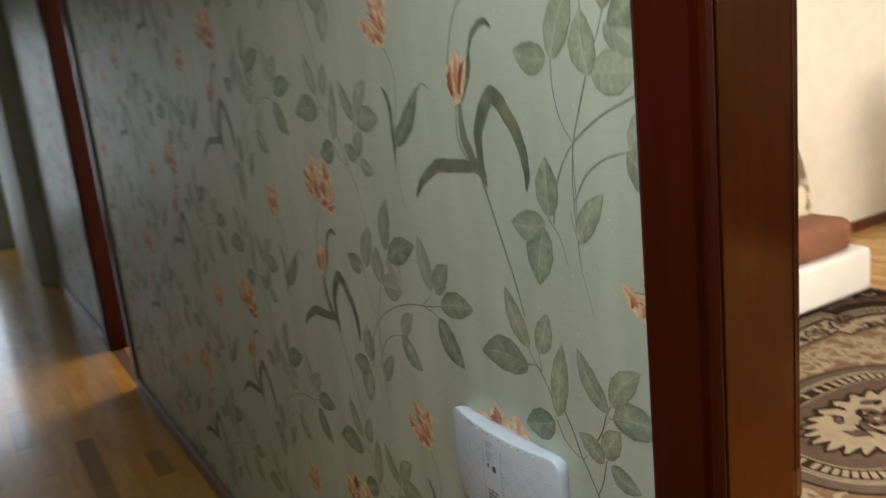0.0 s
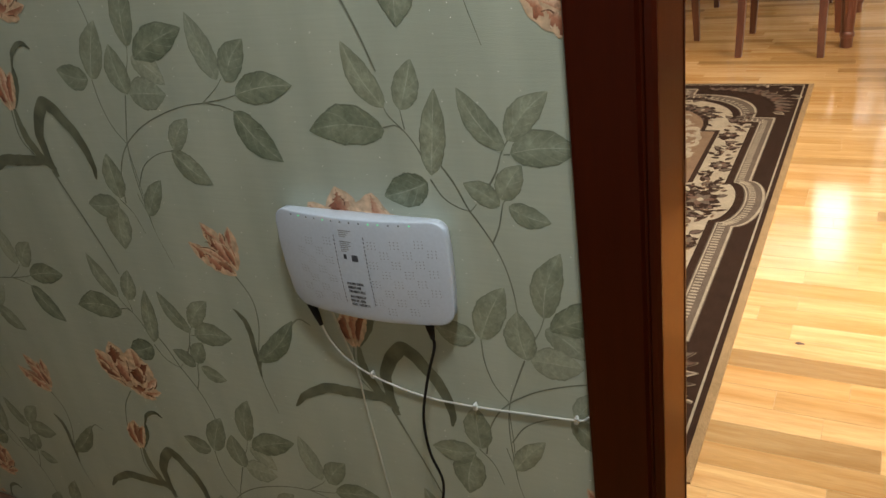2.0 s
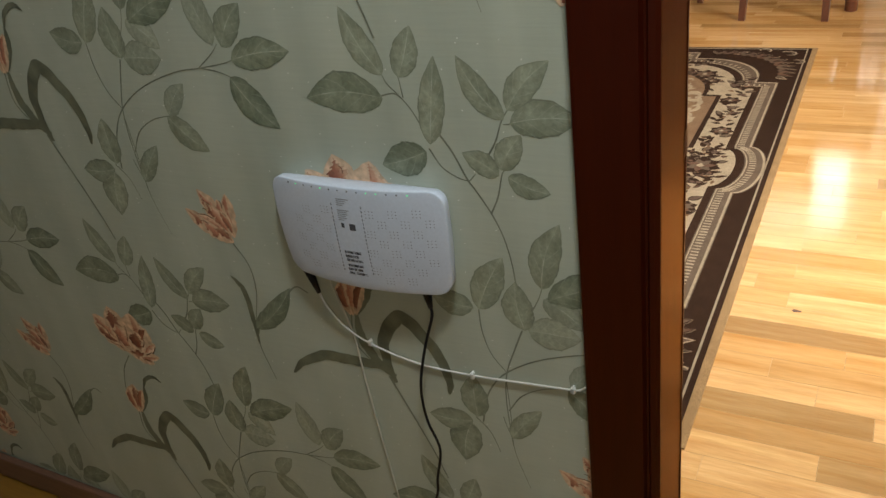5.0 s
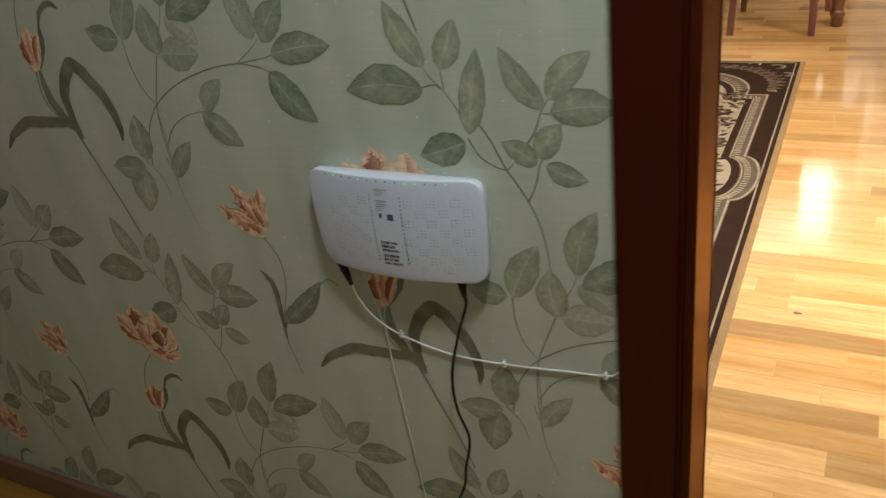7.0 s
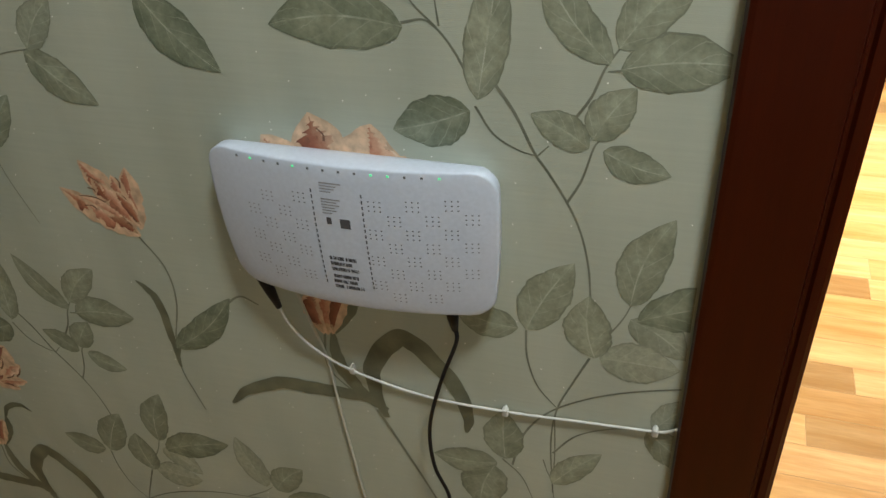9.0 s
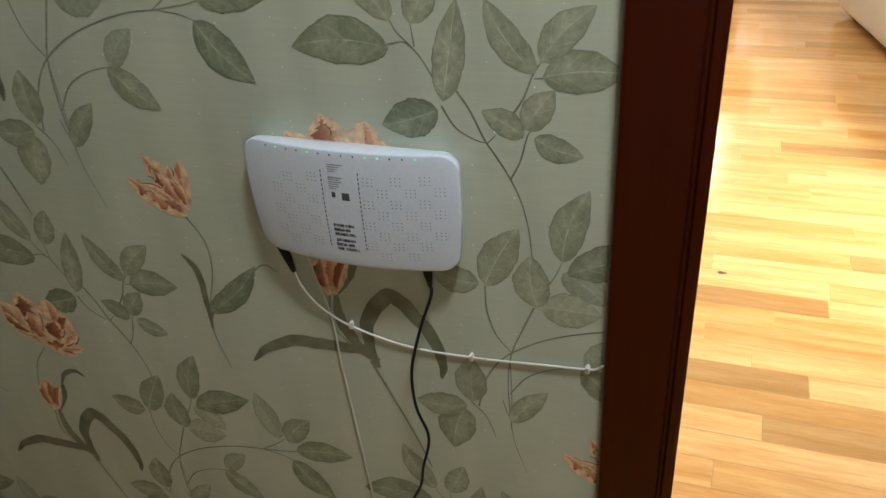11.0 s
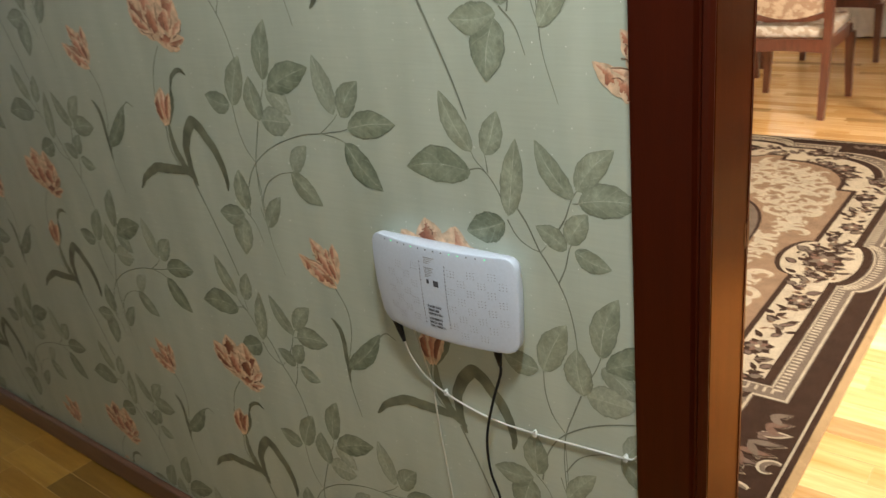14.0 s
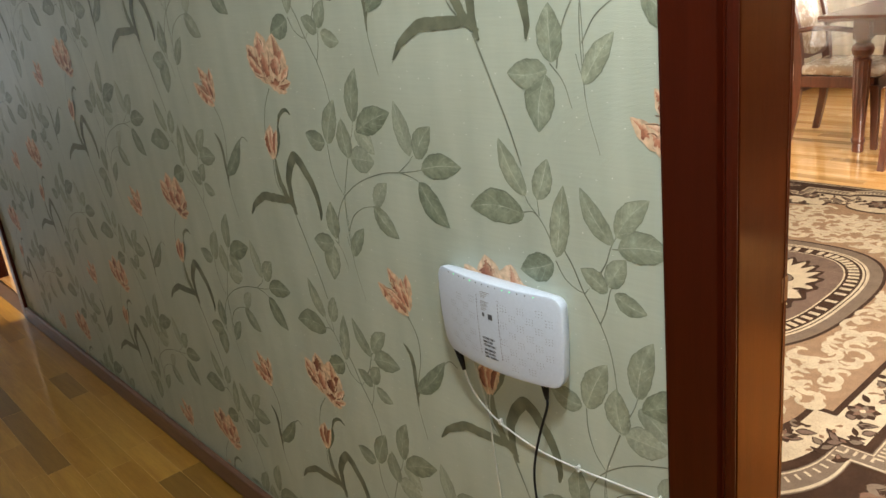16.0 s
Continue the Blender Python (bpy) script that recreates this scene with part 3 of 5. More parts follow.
def leaf(y0, z0, y1, z1, w, tone):
    if tone == PETAL:
        blade_of(y0, z0, y1, z1, w * 1.36, CREAM)
        blade_of(y0 + (y1 - y0) * 0.05, z0 + (z1 - z0) * 0.05, y1 + (y0 - y1) * 0.04, z1 + (z0 - z1) * 0.04, w * 1.20, PETAL)
    else:
        blade_of(y0, z0, y1, z1, w, tone)


def blade_of(y0, z0, y1, z1, w, tone):
    """A pointed leaf or petal from its foot to its tip, w wide, with a little bend and an uneven edge."""
    a, b = np.array((y0, z0)), np.array((y1, z1))
    d = b - a
    side = np.array((-d[1], d[0])) / np.linalg.norm(d)
    bend = math.sin(311 * y0 + 173 * z1 + 97 * y1) * 0.07 * np.linalg.norm(d)
    rows, n = [], 18
    blunt = 1.10 if tone in (PETAL, CREAM) else 0.80
    for k in range(n + 1):
        s = k / n
        c = a + d * s + side * bend * math.sin(math.pi * s)
        h = 0.5 * w * max(0.0, math.sin(math.pi * s ** blunt)) ** (0.78 if tone in (PETAL, CREAM) else 0.85) * (1 + 0.035 * math.sin(9 * s + 40 * w) + (0.09 if tone in (PETAL, CREAM) else 0.035) * math.sin(23 * s + 311 * y0) + 0.025 * math.sin(61 * s + 97 * z1)) + 0.0004
        rows.append((s, c - side * h, c, c + side * h))
    ribbon(rows, SLOTS[tone], 0.00005)


def stroke(pts, w, tone):
    """A brush stroke through points: a thin stem, or a blade that swells and tapers."""
    line = spline(pts, 7)
    w *= 0.75 if tone == STEM else 1.0
    rows, n = [], len(line) - 1
    for k, c in enumerate(line):
        d = line[min(k + 1, n)] - line[max(k - 1, 0)]
        side = np.array((-d[1], d[0])) / (np.linalg.norm(d) + 1e-9)
        s = k / n
        h = 0.5 * w * ((0.12 + 0.88 * math.sin(math.pi * min(1, s * 0.97 + 0.03)) ** 0.7) if tone == BLADE else (1.0 - 0.45 * s))
        rag = 0.10 * math.sin(26 * s + 50 * w) + 0.07 * math.sin(57 * s) if tone == BLADE else 0.0
        rows.append((s, c - side * h * (1 + rag), c, c + side * h * (1 - 0.8 * rag)))
    ribbon(rows, SLOTS[tone])


def draw_motif():
    # five-leaf spray
    stroke([(0.730, 0.926), (0.714, 0.902), (0.700, 0.872), (0.690, 0.857), (0.675, 0.832), (0.664, 0.806), (0.657, 0.775), (0.654, 0.744)], 0.0034, STEM)
    stroke([(0.742, 0.904), (0.729, 0.883), (0.711, 0.872), (0.698, 0.869)], 0.0026, STEM)
    stroke([(0.739, 0.911), (0.754, 0.942), (0.766, 0.959), (0.782, 0.975), (0.787, 0.985)], 0.0026, STEM)
    stroke([(0.792, 0.962), (0.776, 0.965), (0.766, 0.959)], 0.0026, STEM)
    stroke([(0.765, 0.961), (0.767, 0.983)], 0.0022, STEM)
    leaf(0.787, 0.985, 0.828, 1.058, 0.033, 1)
    leaf(0.767, 0.983, 0.745, 1.038, 0.032, 1)
    leaf(0.791, 0.959, 0.894, 0.955, 0.049, 2)
    leaf(0.740, 0.909, 0.722, 1.007, 0.032, 1)
    leaf(0.746, 0.900, 0.806, 0.879, 0.041, 2)
    # six-leaf spray beside it
    stroke([(0.675, 0.832), (0.665, 0.853), (0.658, 0.879), (0.654, 0.886)], 0.0028, STEM)
    stroke([(0.698, 0.868), (0.689, 0.878)], 0.002, STEM)
    stroke([(0.672, 0.900), (0.661, 0.918), (0.653, 0.939), (0.644, 0.954)], 0.003, STEM)
    stroke([(0.643, 0.938), (0.651, 0.937)], 0.0024, STEM)
    leaf(0.650, 0.942, 0.696, 1.008, 0.030, 1)
    leaf(0.645, 0.953, 0.597, 1.005, 0.032, 1)
    leaf(0.643, 0.939, 0.567, 0.946, 0.041, 1)
    leaf(0.661, 0.879, 0.702, 0.902, 0.028, 1)
    leaf(0.659, 0.886, 0.632, 0.927, 0.030, 1)
    leaf(0.651, 0.878, 0.604, 0.863, 0.027, 1)
    # branch with round and drooping leaves
    stroke([(1.180, 0.994), (1.192, 0.964), (1.206, 0.925), (1.211, 0.878), (1.208, 0.805)], 0.003, STEM)
    stroke([(1.234, 1.014), (1.233, 0.982), (1.224, 0.950), (1.207, 0.927)], 0.0026, STEM)
    stroke([(1.178, 1.002), (1.166, 1.023), (1.156, 1.042), (1.150, 1.059)], 0.0024, STEM)
    stroke([(1.248, 0.835), (1.238, 0.879), (1.216, 0.916), (1.181, 0.944), (1.140, 0.964), (1.088, 0.980), (1.046, 0.986), (1.010, 0.992), (0.988, 0.998)], 0.003, STEM)
    stroke([(1.048, 0.986), (1.022, 1.004), (1.009, 1.016)], 0.0022, STEM)
    stroke([(1.046, 0.986), (1.018, 0.982), (0.998, 0.975)], 0.0022, STEM)
    stroke([(1.209, 0.864), (1.188, 0.894), (1.156, 0.913), (1.121, 0.921)], 0.0026, STEM)
    stroke([(1.208, 0.912), (1.207, 0.864), (1.207, 0.799), (1.190, 0.737)], 0.0018, STEM)
    stroke([(1.218, 0.852), (1.213, 0.833), (1.207, 0.820)], 0.0016, STEM)
    leaf(1.150, 1.043, 1.103, 1.009, 0.036, 0)
    leaf(1.172, 0.996, 1.107, 0.996, 0.045, 0)
    leaf(1.241, 1.015, 1.298, 1.028, 0.036, 1)
    leaf(1.234, 1.015, 1.196, 1.091, 0.040, 1)
    leaf(1.151, 1.057, 1.125, 1.142, 0.037, 1)
    leaf(1.145, 1.042, 1.052, 1.078, 0.043, 2)
    leaf(1.176, 0.995, 1.183, 1.061, 0.040, 1)
    leaf(1.016, 1.015, 1.040, 1.096, 0.036, 0)
    leaf(1.003, 1.013, 0.962, 1.063, 0.036, 1)
    leaf(0.993, 0.997, 0.905, 1.009, 0.039, 2)
    leaf(1.002, 0.976, 0.943, 0.914, 0.043, 2)
    leaf(1.122, 0.921, 1.083, 0.965, 0.029, 0)
    leaf(1.127, 0.919, 1.069, 0.875, 0.037, 1)
    leaf(1.209, 0.819, 1.164, 0.876, 0.028, 1)
    # three leaves at the foot of the branch
    stroke([(1.258, 0.841), (1.239, 0.820), (1.228, 0.789)], 0.0022, STEM)
    leaf(1.255, 0.842, 1.255, 0.910, 0.040, 1)
    leaf(1.263, 0.833, 1.329, 0.828, 0.039, 1)
    leaf(1.266, 0.828, 1.283, 0.757, 0.048, 1)
    # tulip with its two leaves
    stroke([(1.076, 0.740), (1.057, 0.705), (1.057, 0.663), (1.074, 0.606), (1.079, 0.564), (1.066, 0.505)], 0.003, STEM)
    stroke([(1.079, 0.568), (1.078, 0.609), (1.079, 0.655), (1.087, 0.672), (1.098, 0.682)], 0.01, BLADE)
    stroke([(1.079, 0.581), (1.073, 0.602), (1.069, 0.611)], 0.008, BLADE)
    leaf(1.077, 0.596, 0.994, 0.679, 0.032, 2)
    stroke([(1.000, 0.670), (0.981, 0.684), (0.963, 0.677)], 0.0036, STEM)
    leaf(1.082, 0.752, 1.114, 0.817, 0.020, PETAL)
    leaf(1.078, 0.756, 1.065, 0.815, 0.016, PETAL)
    leaf(1.079, 0.747, 1.147, 0.784, 0.018, PETAL)
    leaf(1.077, 0.755, 1.083, 0.805, 0.016, PETAL)
    leaf(1.080, 0.752, 1.106, 0.800, 0.016, PETAL)
    leaf(1.070, 0.747, 1.068, 0.791, 0.011, PETAL)
    leaf(1.075, 0.748, 1.127, 0.778, 0.015, PETAL)
    leaf(1.073, 0.749, 1.098, 0.795, 0.018, PETAL)
    leaf(1.073, 0.743, 1.123, 0.770, 0.020, PETAL)
    leaf(1.067, 0.749, 1.084, 0.788, 0.014, PETAL)
    leaf(1.072, 0.740, 1.103, 0.759, 0.017, PETAL)
    stroke([(1.091, 0.783), (1.098, 0.794), (1.109, 0.802)], 0.0019, DARK)
    stroke([(1.077, 0.792), (1.076, 0.799), (1.079, 0.803)], 0.0019, DARK)
    stroke([(1.099, 0.774), (1.111, 0.778), (1.127, 0.778)], 0.0019, DARK)
    stroke([(1.074, 0.773), (1.075, 0.781), (1.080, 0.785)], 0.0019, DARK)
    stroke([(1.072, 0.756), (1.073, 0.761), (1.077, 0.763)], 0.0019, DARK)
    stroke([(1.079, 0.750), (1.081, 0.753), (1.087, 0.752)], 0.0019, DARK)
    stroke([(1.112, 0.765), (1.117, 0.768), (1.125, 0.767)], 0.0019, DARK)
    stroke([(1.106, 0.784), (1.108, 0.787), (1.114, 0.788)], 0.0019, DARK)
    # large open flower
    stroke([(1.394, 1.101), (1.421, 1.066), (1.438, 1.015), (1.434, 0.983)], 0.0028, STEM)
    leaf(1.377, 1.112, 1.403, 1.201, 0.043, PETAL)
    leaf(1.367, 1.118, 1.352, 1.196, 0.041, PETAL)
    leaf(1.389, 1.109, 1.448, 1.177, 0.036, PETAL)
    leaf(1.360, 1.116, 1.326, 1.171, 0.027, PETAL)
    leaf(1.381, 1.109, 1.398, 1.167, 0.035, PETAL)
    leaf(1.354, 1.112, 1.316, 1.142, 0.016, PETAL)
    leaf(1.357, 1.115, 1.354, 1.160, 0.036, PETAL)
    leaf(1.395, 1.113, 1.334, 1.097, 0.020, PETAL)
    leaf(1.400, 1.121, 1.453, 1.159, 0.016, PETAL)
    leaf(1.364, 1.106, 1.317, 1.114, 0.012, PETAL)
    stroke([(1.404, 1.126), (1.405, 1.140), (1.410, 1.153)], 0.0022, DARK)
    stroke([(1.382, 1.134), (1.377, 1.151), (1.375, 1.168)], 0.0022, DARK)
    stroke([(1.365, 1.127), (1.362, 1.140), (1.362, 1.153)], 0.0022, DARK)
    stroke([(1.349, 1.128), (1.342, 1.138), (1.339, 1.149)], 0.0022, DARK)
    stroke([(1.330, 1.119), (1.322, 1.128), (1.318, 1.136)], 0.0022, DARK)
    stroke([(1.400, 1.111), (1.402, 1.116), (1.408, 1.120)], 0.0022, DARK)
    stroke([(1.347, 1.113), (1.337, 1.118), (1.332, 1.123)], 0.0022, DARK)
    stroke([(1.423, 1.138), (1.426, 1.148), (1.434, 1.157)], 0.0022, DARK)
    stroke([(1.378, 1.110), (1.378, 1.113), (1.382, 1.117)], 0.0022, DARK)
    stroke([(1.393, 1.177), (1.393, 1.183), (1.398, 1.188)], 0.0022, DARK)
    stroke([(1.343, 1.101), (1.348, 1.102), (1.357, 1.102)], 0.0022, DARK)
    # bud on its stalk, with arched and wavy blades
    stroke([(1.426, 0.971), (1.429, 0.924), (1.401, 0.890)], 0.0034, STEM)
    stroke([(1.418, 0.972), (1.416, 0.931), (1.398, 0.899), (1.376, 0.876)], 0.016, BLADE)
    stroke([(1.384, 0.877), (1.362, 0.827), (1.333, 0.758), (1.317, 0.711)], 0.0046, STEM)
    stroke([(1.374, 0.868), (1.383, 0.901), (1.380, 0.940), (1.356, 0.977), (1.332, 0.971), (1.304, 0.935), (1.290, 0.895), (1.293, 0.869)], 0.021, BLADE)
    stroke([(1.372, 0.880), (1.401, 0.892), (1.445, 0.890), (1.483, 0.889), (1.527, 0.869), (1.555, 0.841)], 0.018, BLADE)
    leaf(1.423, 0.968, 1.415, 1.034, 0.026, PETAL)
    leaf(1.427, 0.968, 1.431, 1.024, 0.019, PETAL)
    leaf(1.418, 0.970, 1.396, 1.026, 0.016, PETAL)
    stroke([(1.423, 0.990), (1.423, 0.999), (1.425, 1.007)], 0.0018, DARK)
    stroke([(1.410, 1.009), (1.409, 1.015), (1.409, 1.022)], 0.0018, DARK)
    stroke([(1.414, 0.983), (1.408, 0.992), (1.405, 1.001)], 0.0018, DARK)
    stroke([(1.415, 0.972), (1.393, 1.008), (1.387, 1.036)], 0.011, BLADE)
    stroke([(1.388, 1.032), (1.375, 1.054), (1.352, 1.065), (1.336, 1.057)], 0.008, BLADE)


draw_motif()
bmesh.ops.recalc_face_normals(motif, faces=motif.faces[:])
for f in motif.faces:
    if f.normal.x > 0:
        f.normal_flip()
ys = [v.co.y for v in motif.verts]
zs = [v.co.z for v in motif.verts]
MY0, MY1, MZ0, MZ1 = min(ys), max(ys), min(zs), max(zs)
motif_mesh = mesh_of("wallpaper_motif", motif, PRINTS)


def drop(i):
    """Where the i-th column of the half-drop paper hangs: across, up, and its repeat."""
    across = 0.551 * i if i > 0 else 0.528 * i
    repeat = 0.636 if i > 0 else 0.628
    return across, (i % 2) * repeat / 2, repeat


def paper_field(y_lo, y_hi, z_lo, z_hi):
    """Repeats of the printed motif over one stretch of wall, trimmed at its edges."""
    for i in range(-4, 14):
        for j in range(-6, 6):
            dy, up, repeat = drop(i)
            dz = up + j * repeat
            a, b, c, d = MY0 + dy, MY1 + dy, MZ0 + dz, MZ1 + dz
            if b < y_lo or a > y_hi or d < z_lo or c > z_hi:
                continue
            me = motif_mesh
            if a < y_lo or b > y_hi or c < z_lo or d > z_hi:
                t = bmesh.new()
                t.from_mesh(motif_mesh)
                for co, no in (((0, y_lo - dy, 0), (0, -1, 0)), ((0, y_hi - dy, 0), (0, 1, 0)), ((0, 0, z_lo - dz), (0, 0, -1)), ((0, 0, z_hi - dz), (0, 0, 1))):
                    bmesh.ops.bisect_plane(t, geom=t.verts[:] + t.edges[:] + t.faces[:], plane_co=co, plane_no=no, clear_outer=True)
                if not t.faces:
                    t.free()
                    continue
                me = mesh_of("wallpaper_motif", t, PRINTS)
            ob = new("wallpaper_motif", me)
            ob.parent = wall_hall
            ob.location = (WX, dy, dz)


paper_field(0.576, 3.822, 0.068, TOP - 0.01)
paper_field(4.69, 6.74, 0.068, TOP - 0.01)

# ---------------------------------------------------------------- the router and its cables
RY, RZ = 0.842, 0.7942             # middle of the router on the wall


def router_outline(inset):
    """Rounded plate, wider towards its waist: (across, up) points, all with the same count."""
    pts = []
    hw, hh, r = 0.1165 - inset, 0.0672 - inset, max(0.002, 0.018 - inset)
    for cx, cz, q0 in ((hw - r, hh - r, 0), (-hw + r, hh - r, 90), (-hw + r, -hh + r, 180), (hw - r, -hh + r, 270)):
        for k in range(9):
            q = radians(q0 + 11.25 * k)
            pts.append([cx + r * math.cos(q), cz + r * math.sin(q)])
    out = []
    for k, p in enumerate(pts):
        q = pts[(k + 1) % len(pts)]
        m = max(1, round(math.dist(p, q) / 0.012))
        for i in range(m):
            out.append([p[0] + (q[0] - p[0]) * i / m, p[1] + (q[1] - p[1]) * i / m])
    for p in out:
        p[0] += (0.0035 * (1 - (p[1] / 0.0655) ** 2) + 0.0025 * p[1] / 0.0655) * (p[0] / 0.1135)
        p[1] -= 0.003 * (1 - (p[0] / 0.1135) ** 2) if p[1] < 0 else 0.0
    return out


def router_face(y, z):
    """Depth of the bowed front at a point of it."""
    return 0.0345 - 0.0130 * (y / 0.1135) ** 2 - 0.003 * (z / 0.0655) ** 2


router = thing("wifi_router", pose(WX, RY, RZ), "white plastic wifi router with green lamps mounted on the wallpaper", "router")
bm = bmesh.new()
rings = []
for inset, depth in ((0.006, 0.0), (0.0035, 0.004), (0.0012, 0.40), (0.0, 0.93), (0.0003, 0.972), (0.0010, 0.992), (0.0022, 1.0)):
    ring = []
    for y, z in router_outline(inset):
        full = router_face(y, z)
        ring.append(bm.verts.new((-(depth if depth < 0.01 else depth * full), y, z)))
    rings.append(ring)
for r0, r1 in zip(rings, rings[1:]):
    for k in range(len(r0)):
        j = (k + 1) % len(r0)
        bm.faces.new((r0[k], r1[k], r1[j], r0[j]))
# bowed front: rows from the rim inward
prev = rings[-1]
for s in (0.85, 0.6, 0.3):
    ring = []
    for y, z in router_outline(0.0022):
        y, z = y * s, z * s
        ring.append(bm.verts.new((-router_face(y, z), y, z)))
    for k in range(len(ring)):
        j = (k + 1) % len(ring)
        bm.faces.new((prev[k], ring[k], ring[j], prev[j]))
    prev = ring
mid = bm.verts.new((-router_face(0, 0), 0, 0))
for k in range(len(prev)):
    bm.faces.new((prev[k], mid, prev[(k + 1) % len(prev)]))
bmesh.ops.recalc_face_normals(bm, faces=bm.faces[:])
part("shell", bm, SHELL, router, smooth=True)


def on_face(bm, y, z, w, h, proud=0.0002):
    """A small printed or pierced patch that follows the bowed front; y grows to the left of a viewer."""
    n = max(1, round(w / 0.008))
    for i in range(n):
        a, b = y - w / 2 + w * i / n, y - w / 2 + w * (i + 1) / n
        bm.faces.new([bm.verts.new((-router_face(p, q) - proud, p, q)) for p, q in ((a, z - h / 2), (b, z - h / 2), (b, z + h / 2), (a, z + h / 2))][::-1])


LABEL_MID = 0.0040
for side in (0.0198, -0.0218):
    bm = bmesh.new()
    for k in range(18):
        on_face(bm, LABEL_MID + side, 0.044 - k * 0.0052, 0.0011, 0.0030)
    part("perforated_line", bm, INK, router, "dashed line beside the sticker")
bm = bmesh.new()
for k in range(6):
    z = -0.018 - k * 0.0056 - (0.002 if k > 2 else 0)
    for i in range((30, 26, 31, 29, 27, 33)[k]):
        if random.random() < 0.9:
            on_face(bm, LABEL_MID + 0.0125 - i * 0.00078, z, random.choice((0.00045, 0.00065, 0.00078)), 0.0036)
part("barcode", bm, INK, router, "rows of black bars on the sticker")
bm = bmesh.new()
for k, (w, z) in enumerate(((0.018, 0.052), (0.014, 0.0495), (0.012, 0.047), (0.009, 0.0445), (0.016, 0.038), (0.013, 0.0355), (0.015, 0.033), (0.011, 0.0305), (0.012, 0.028), (0.008, 0.0255))):
    on_face(bm, LABEL_MID + 0.012 - w / 2, z, w, 0.0009 if k not in (0, 4) else 0.0012)
part("fine_print", bm, plain("pale_ink", (0.30, 0.30, 0.31), 0.6), router, "small grey lines of unreadable print")
bm = bmesh.new()
on_face(bm, LABEL_MID - 0.0060, 0.0172, 0.0085, 0.0085)
on_face(bm, LABEL_MID + 0.0075, 0.0185, 0.0042, 0.0062)
part("square_mark", bm, INK, router, "dark square marks on the sticker")
VENT = plain("vent_shadow", (0.15, 0.15, 0.16), 0.8)
for sgn, cols in ((1, 4), (-1, 6)):
    for col in range(cols):
        for row in range(4):
            cy = LABEL_MID + sgn * (0.0315 + col * 0.0148) + row * 0.001
            cz = 0.036 - row * 0.0255 - (col % 2) * 0.0128 + (0.003 if sgn < 0 else -0.006) * (col * 0.35)
            if abs(cy) > 0.103 or abs(cz) > 0.053 or abs(cy) * 0.55 + abs(cz) > 0.098:
                continue
            bm = bmesh.new()
            for i in range(3):
                for j in range(3):
                    on_face(bm, cy + (i - 1) * 0.0046, cz + (j - 1) * 0.0040, 0.0012, 0.0010)
            part("vent", bm, VENT, router)
for k in range(14):
    y = 0.088 - k * 0.0128
    bm = bmesh.new()
    add_box(bm, -router_face(y, 0.0635) + 0.006, y - 0.0009, 0.0616, -router_face(y, 0.0620) - 0.0003, y + 0.0009, 0.0634)
    part("status_lamp", bm, LED_ON if k in (1, 4, 9, 10, 13) else LED_OFF, router, "lit green lamp" if k in (1, 4, 9, 10, 13) else "")


def plug(parent, y, tip_y, z, length=0.030):
    bm = bmesh.new()
    add_tube(bm, [(-0.014, y, z), (-0.014, y + (tip_y - y) * 0.15, z - 0.2 * length), (-0.014, y + (tip_y - y) * 0.6, z - 0.6 * length), (-0.014, tip_y, z - length)], [0.0052, 0.0060, 0.0050, 0.0028], 12)
    part("plug", bm, BLACK, parent, "black plastic plug", smooth=True)


def cable(name, pts, r, m, label, category="cable"):
    c = thing(name, pose(WX, 0, 0), label, category)
    bm = bmesh.new()
    add_tube(bm, [tuple(q) for q in spline(pts, 7)], r, 8)
    part("wire", bm, m, c, smooth=True)
    return c


power = cable("power_cable", [(-0.014, 0.7645, 0.704), (-0.016, 0.763, 0.688), (-0.018, 0.779, 0.640), (-0.020, 0.794, 0.577), (-0.021, 0.793, 0.521), (-0.022, 0.780, 0.474),
                              (-0.022, 0.792, 0.417), (-0.020, 0.799, 0.380), (-0.018, 0.822, 0.320), (-0.016, 0.836, 0.22), (-0.014, 0.835, 0.10), (-0.022, 0.835, 0.004)],
              0.0019, BLACK, "thin black power cable hanging from the router")
plug(power, 0.767, 0.764, 0.736, 0.036)
lan = cable("fibre_cable", [(-0.014, 0.932, 0.694), (-0.011, 0.926, 0.668), (-0.006, 0.909, 0.638), (-0.004, 0.872, 0.615), (-0.003, 0.802, 0.598), (-0.003, 0.725, 0.598), (-0.003, 0.650, 0.604),
                            (-0.003, 0.592, 0.609), (-0.004, 0.580, 0.614), (-0.008, 0.5745, 0.622)], 0.00135, CABLE, "thin white fibre cable clipped along the wallpaper")
plug(lan, 0.9440, 0.9315, 0.738, 0.046)
for y, z in ((0.874, 0.616), (0.725, 0.598), (0.592, 0.609)):
    bm = box(-0.0062, y - 0.0028, z - 0.0042, -0.0002, y + 0.0028, z + 0.0042, bevel=0.0012)
    add_tube(bm, [(-0.008, y, z + 0.0046), (-0.0002, y, z + 0.0046)], 0.0014, 8)
    part("cable_clip", bm, CABLE, lan, "white nail-in cable clip")
cable("spare_cable", [(-0.012, 0.916, 0.735), (-0.006, 0.908, 0.675), (-0.003, 0.899, 0.622), (-0.003, 0.896, 0.548), (-0.003, 0.889, 0.436), (-0.003, 0.880, 0.298), (-0.003, 0.872, 0.15), (-0.018, 0.870, 0.069)],
      0.0014, OLDCABLE, "thin translucent cable running down the wallpaper")

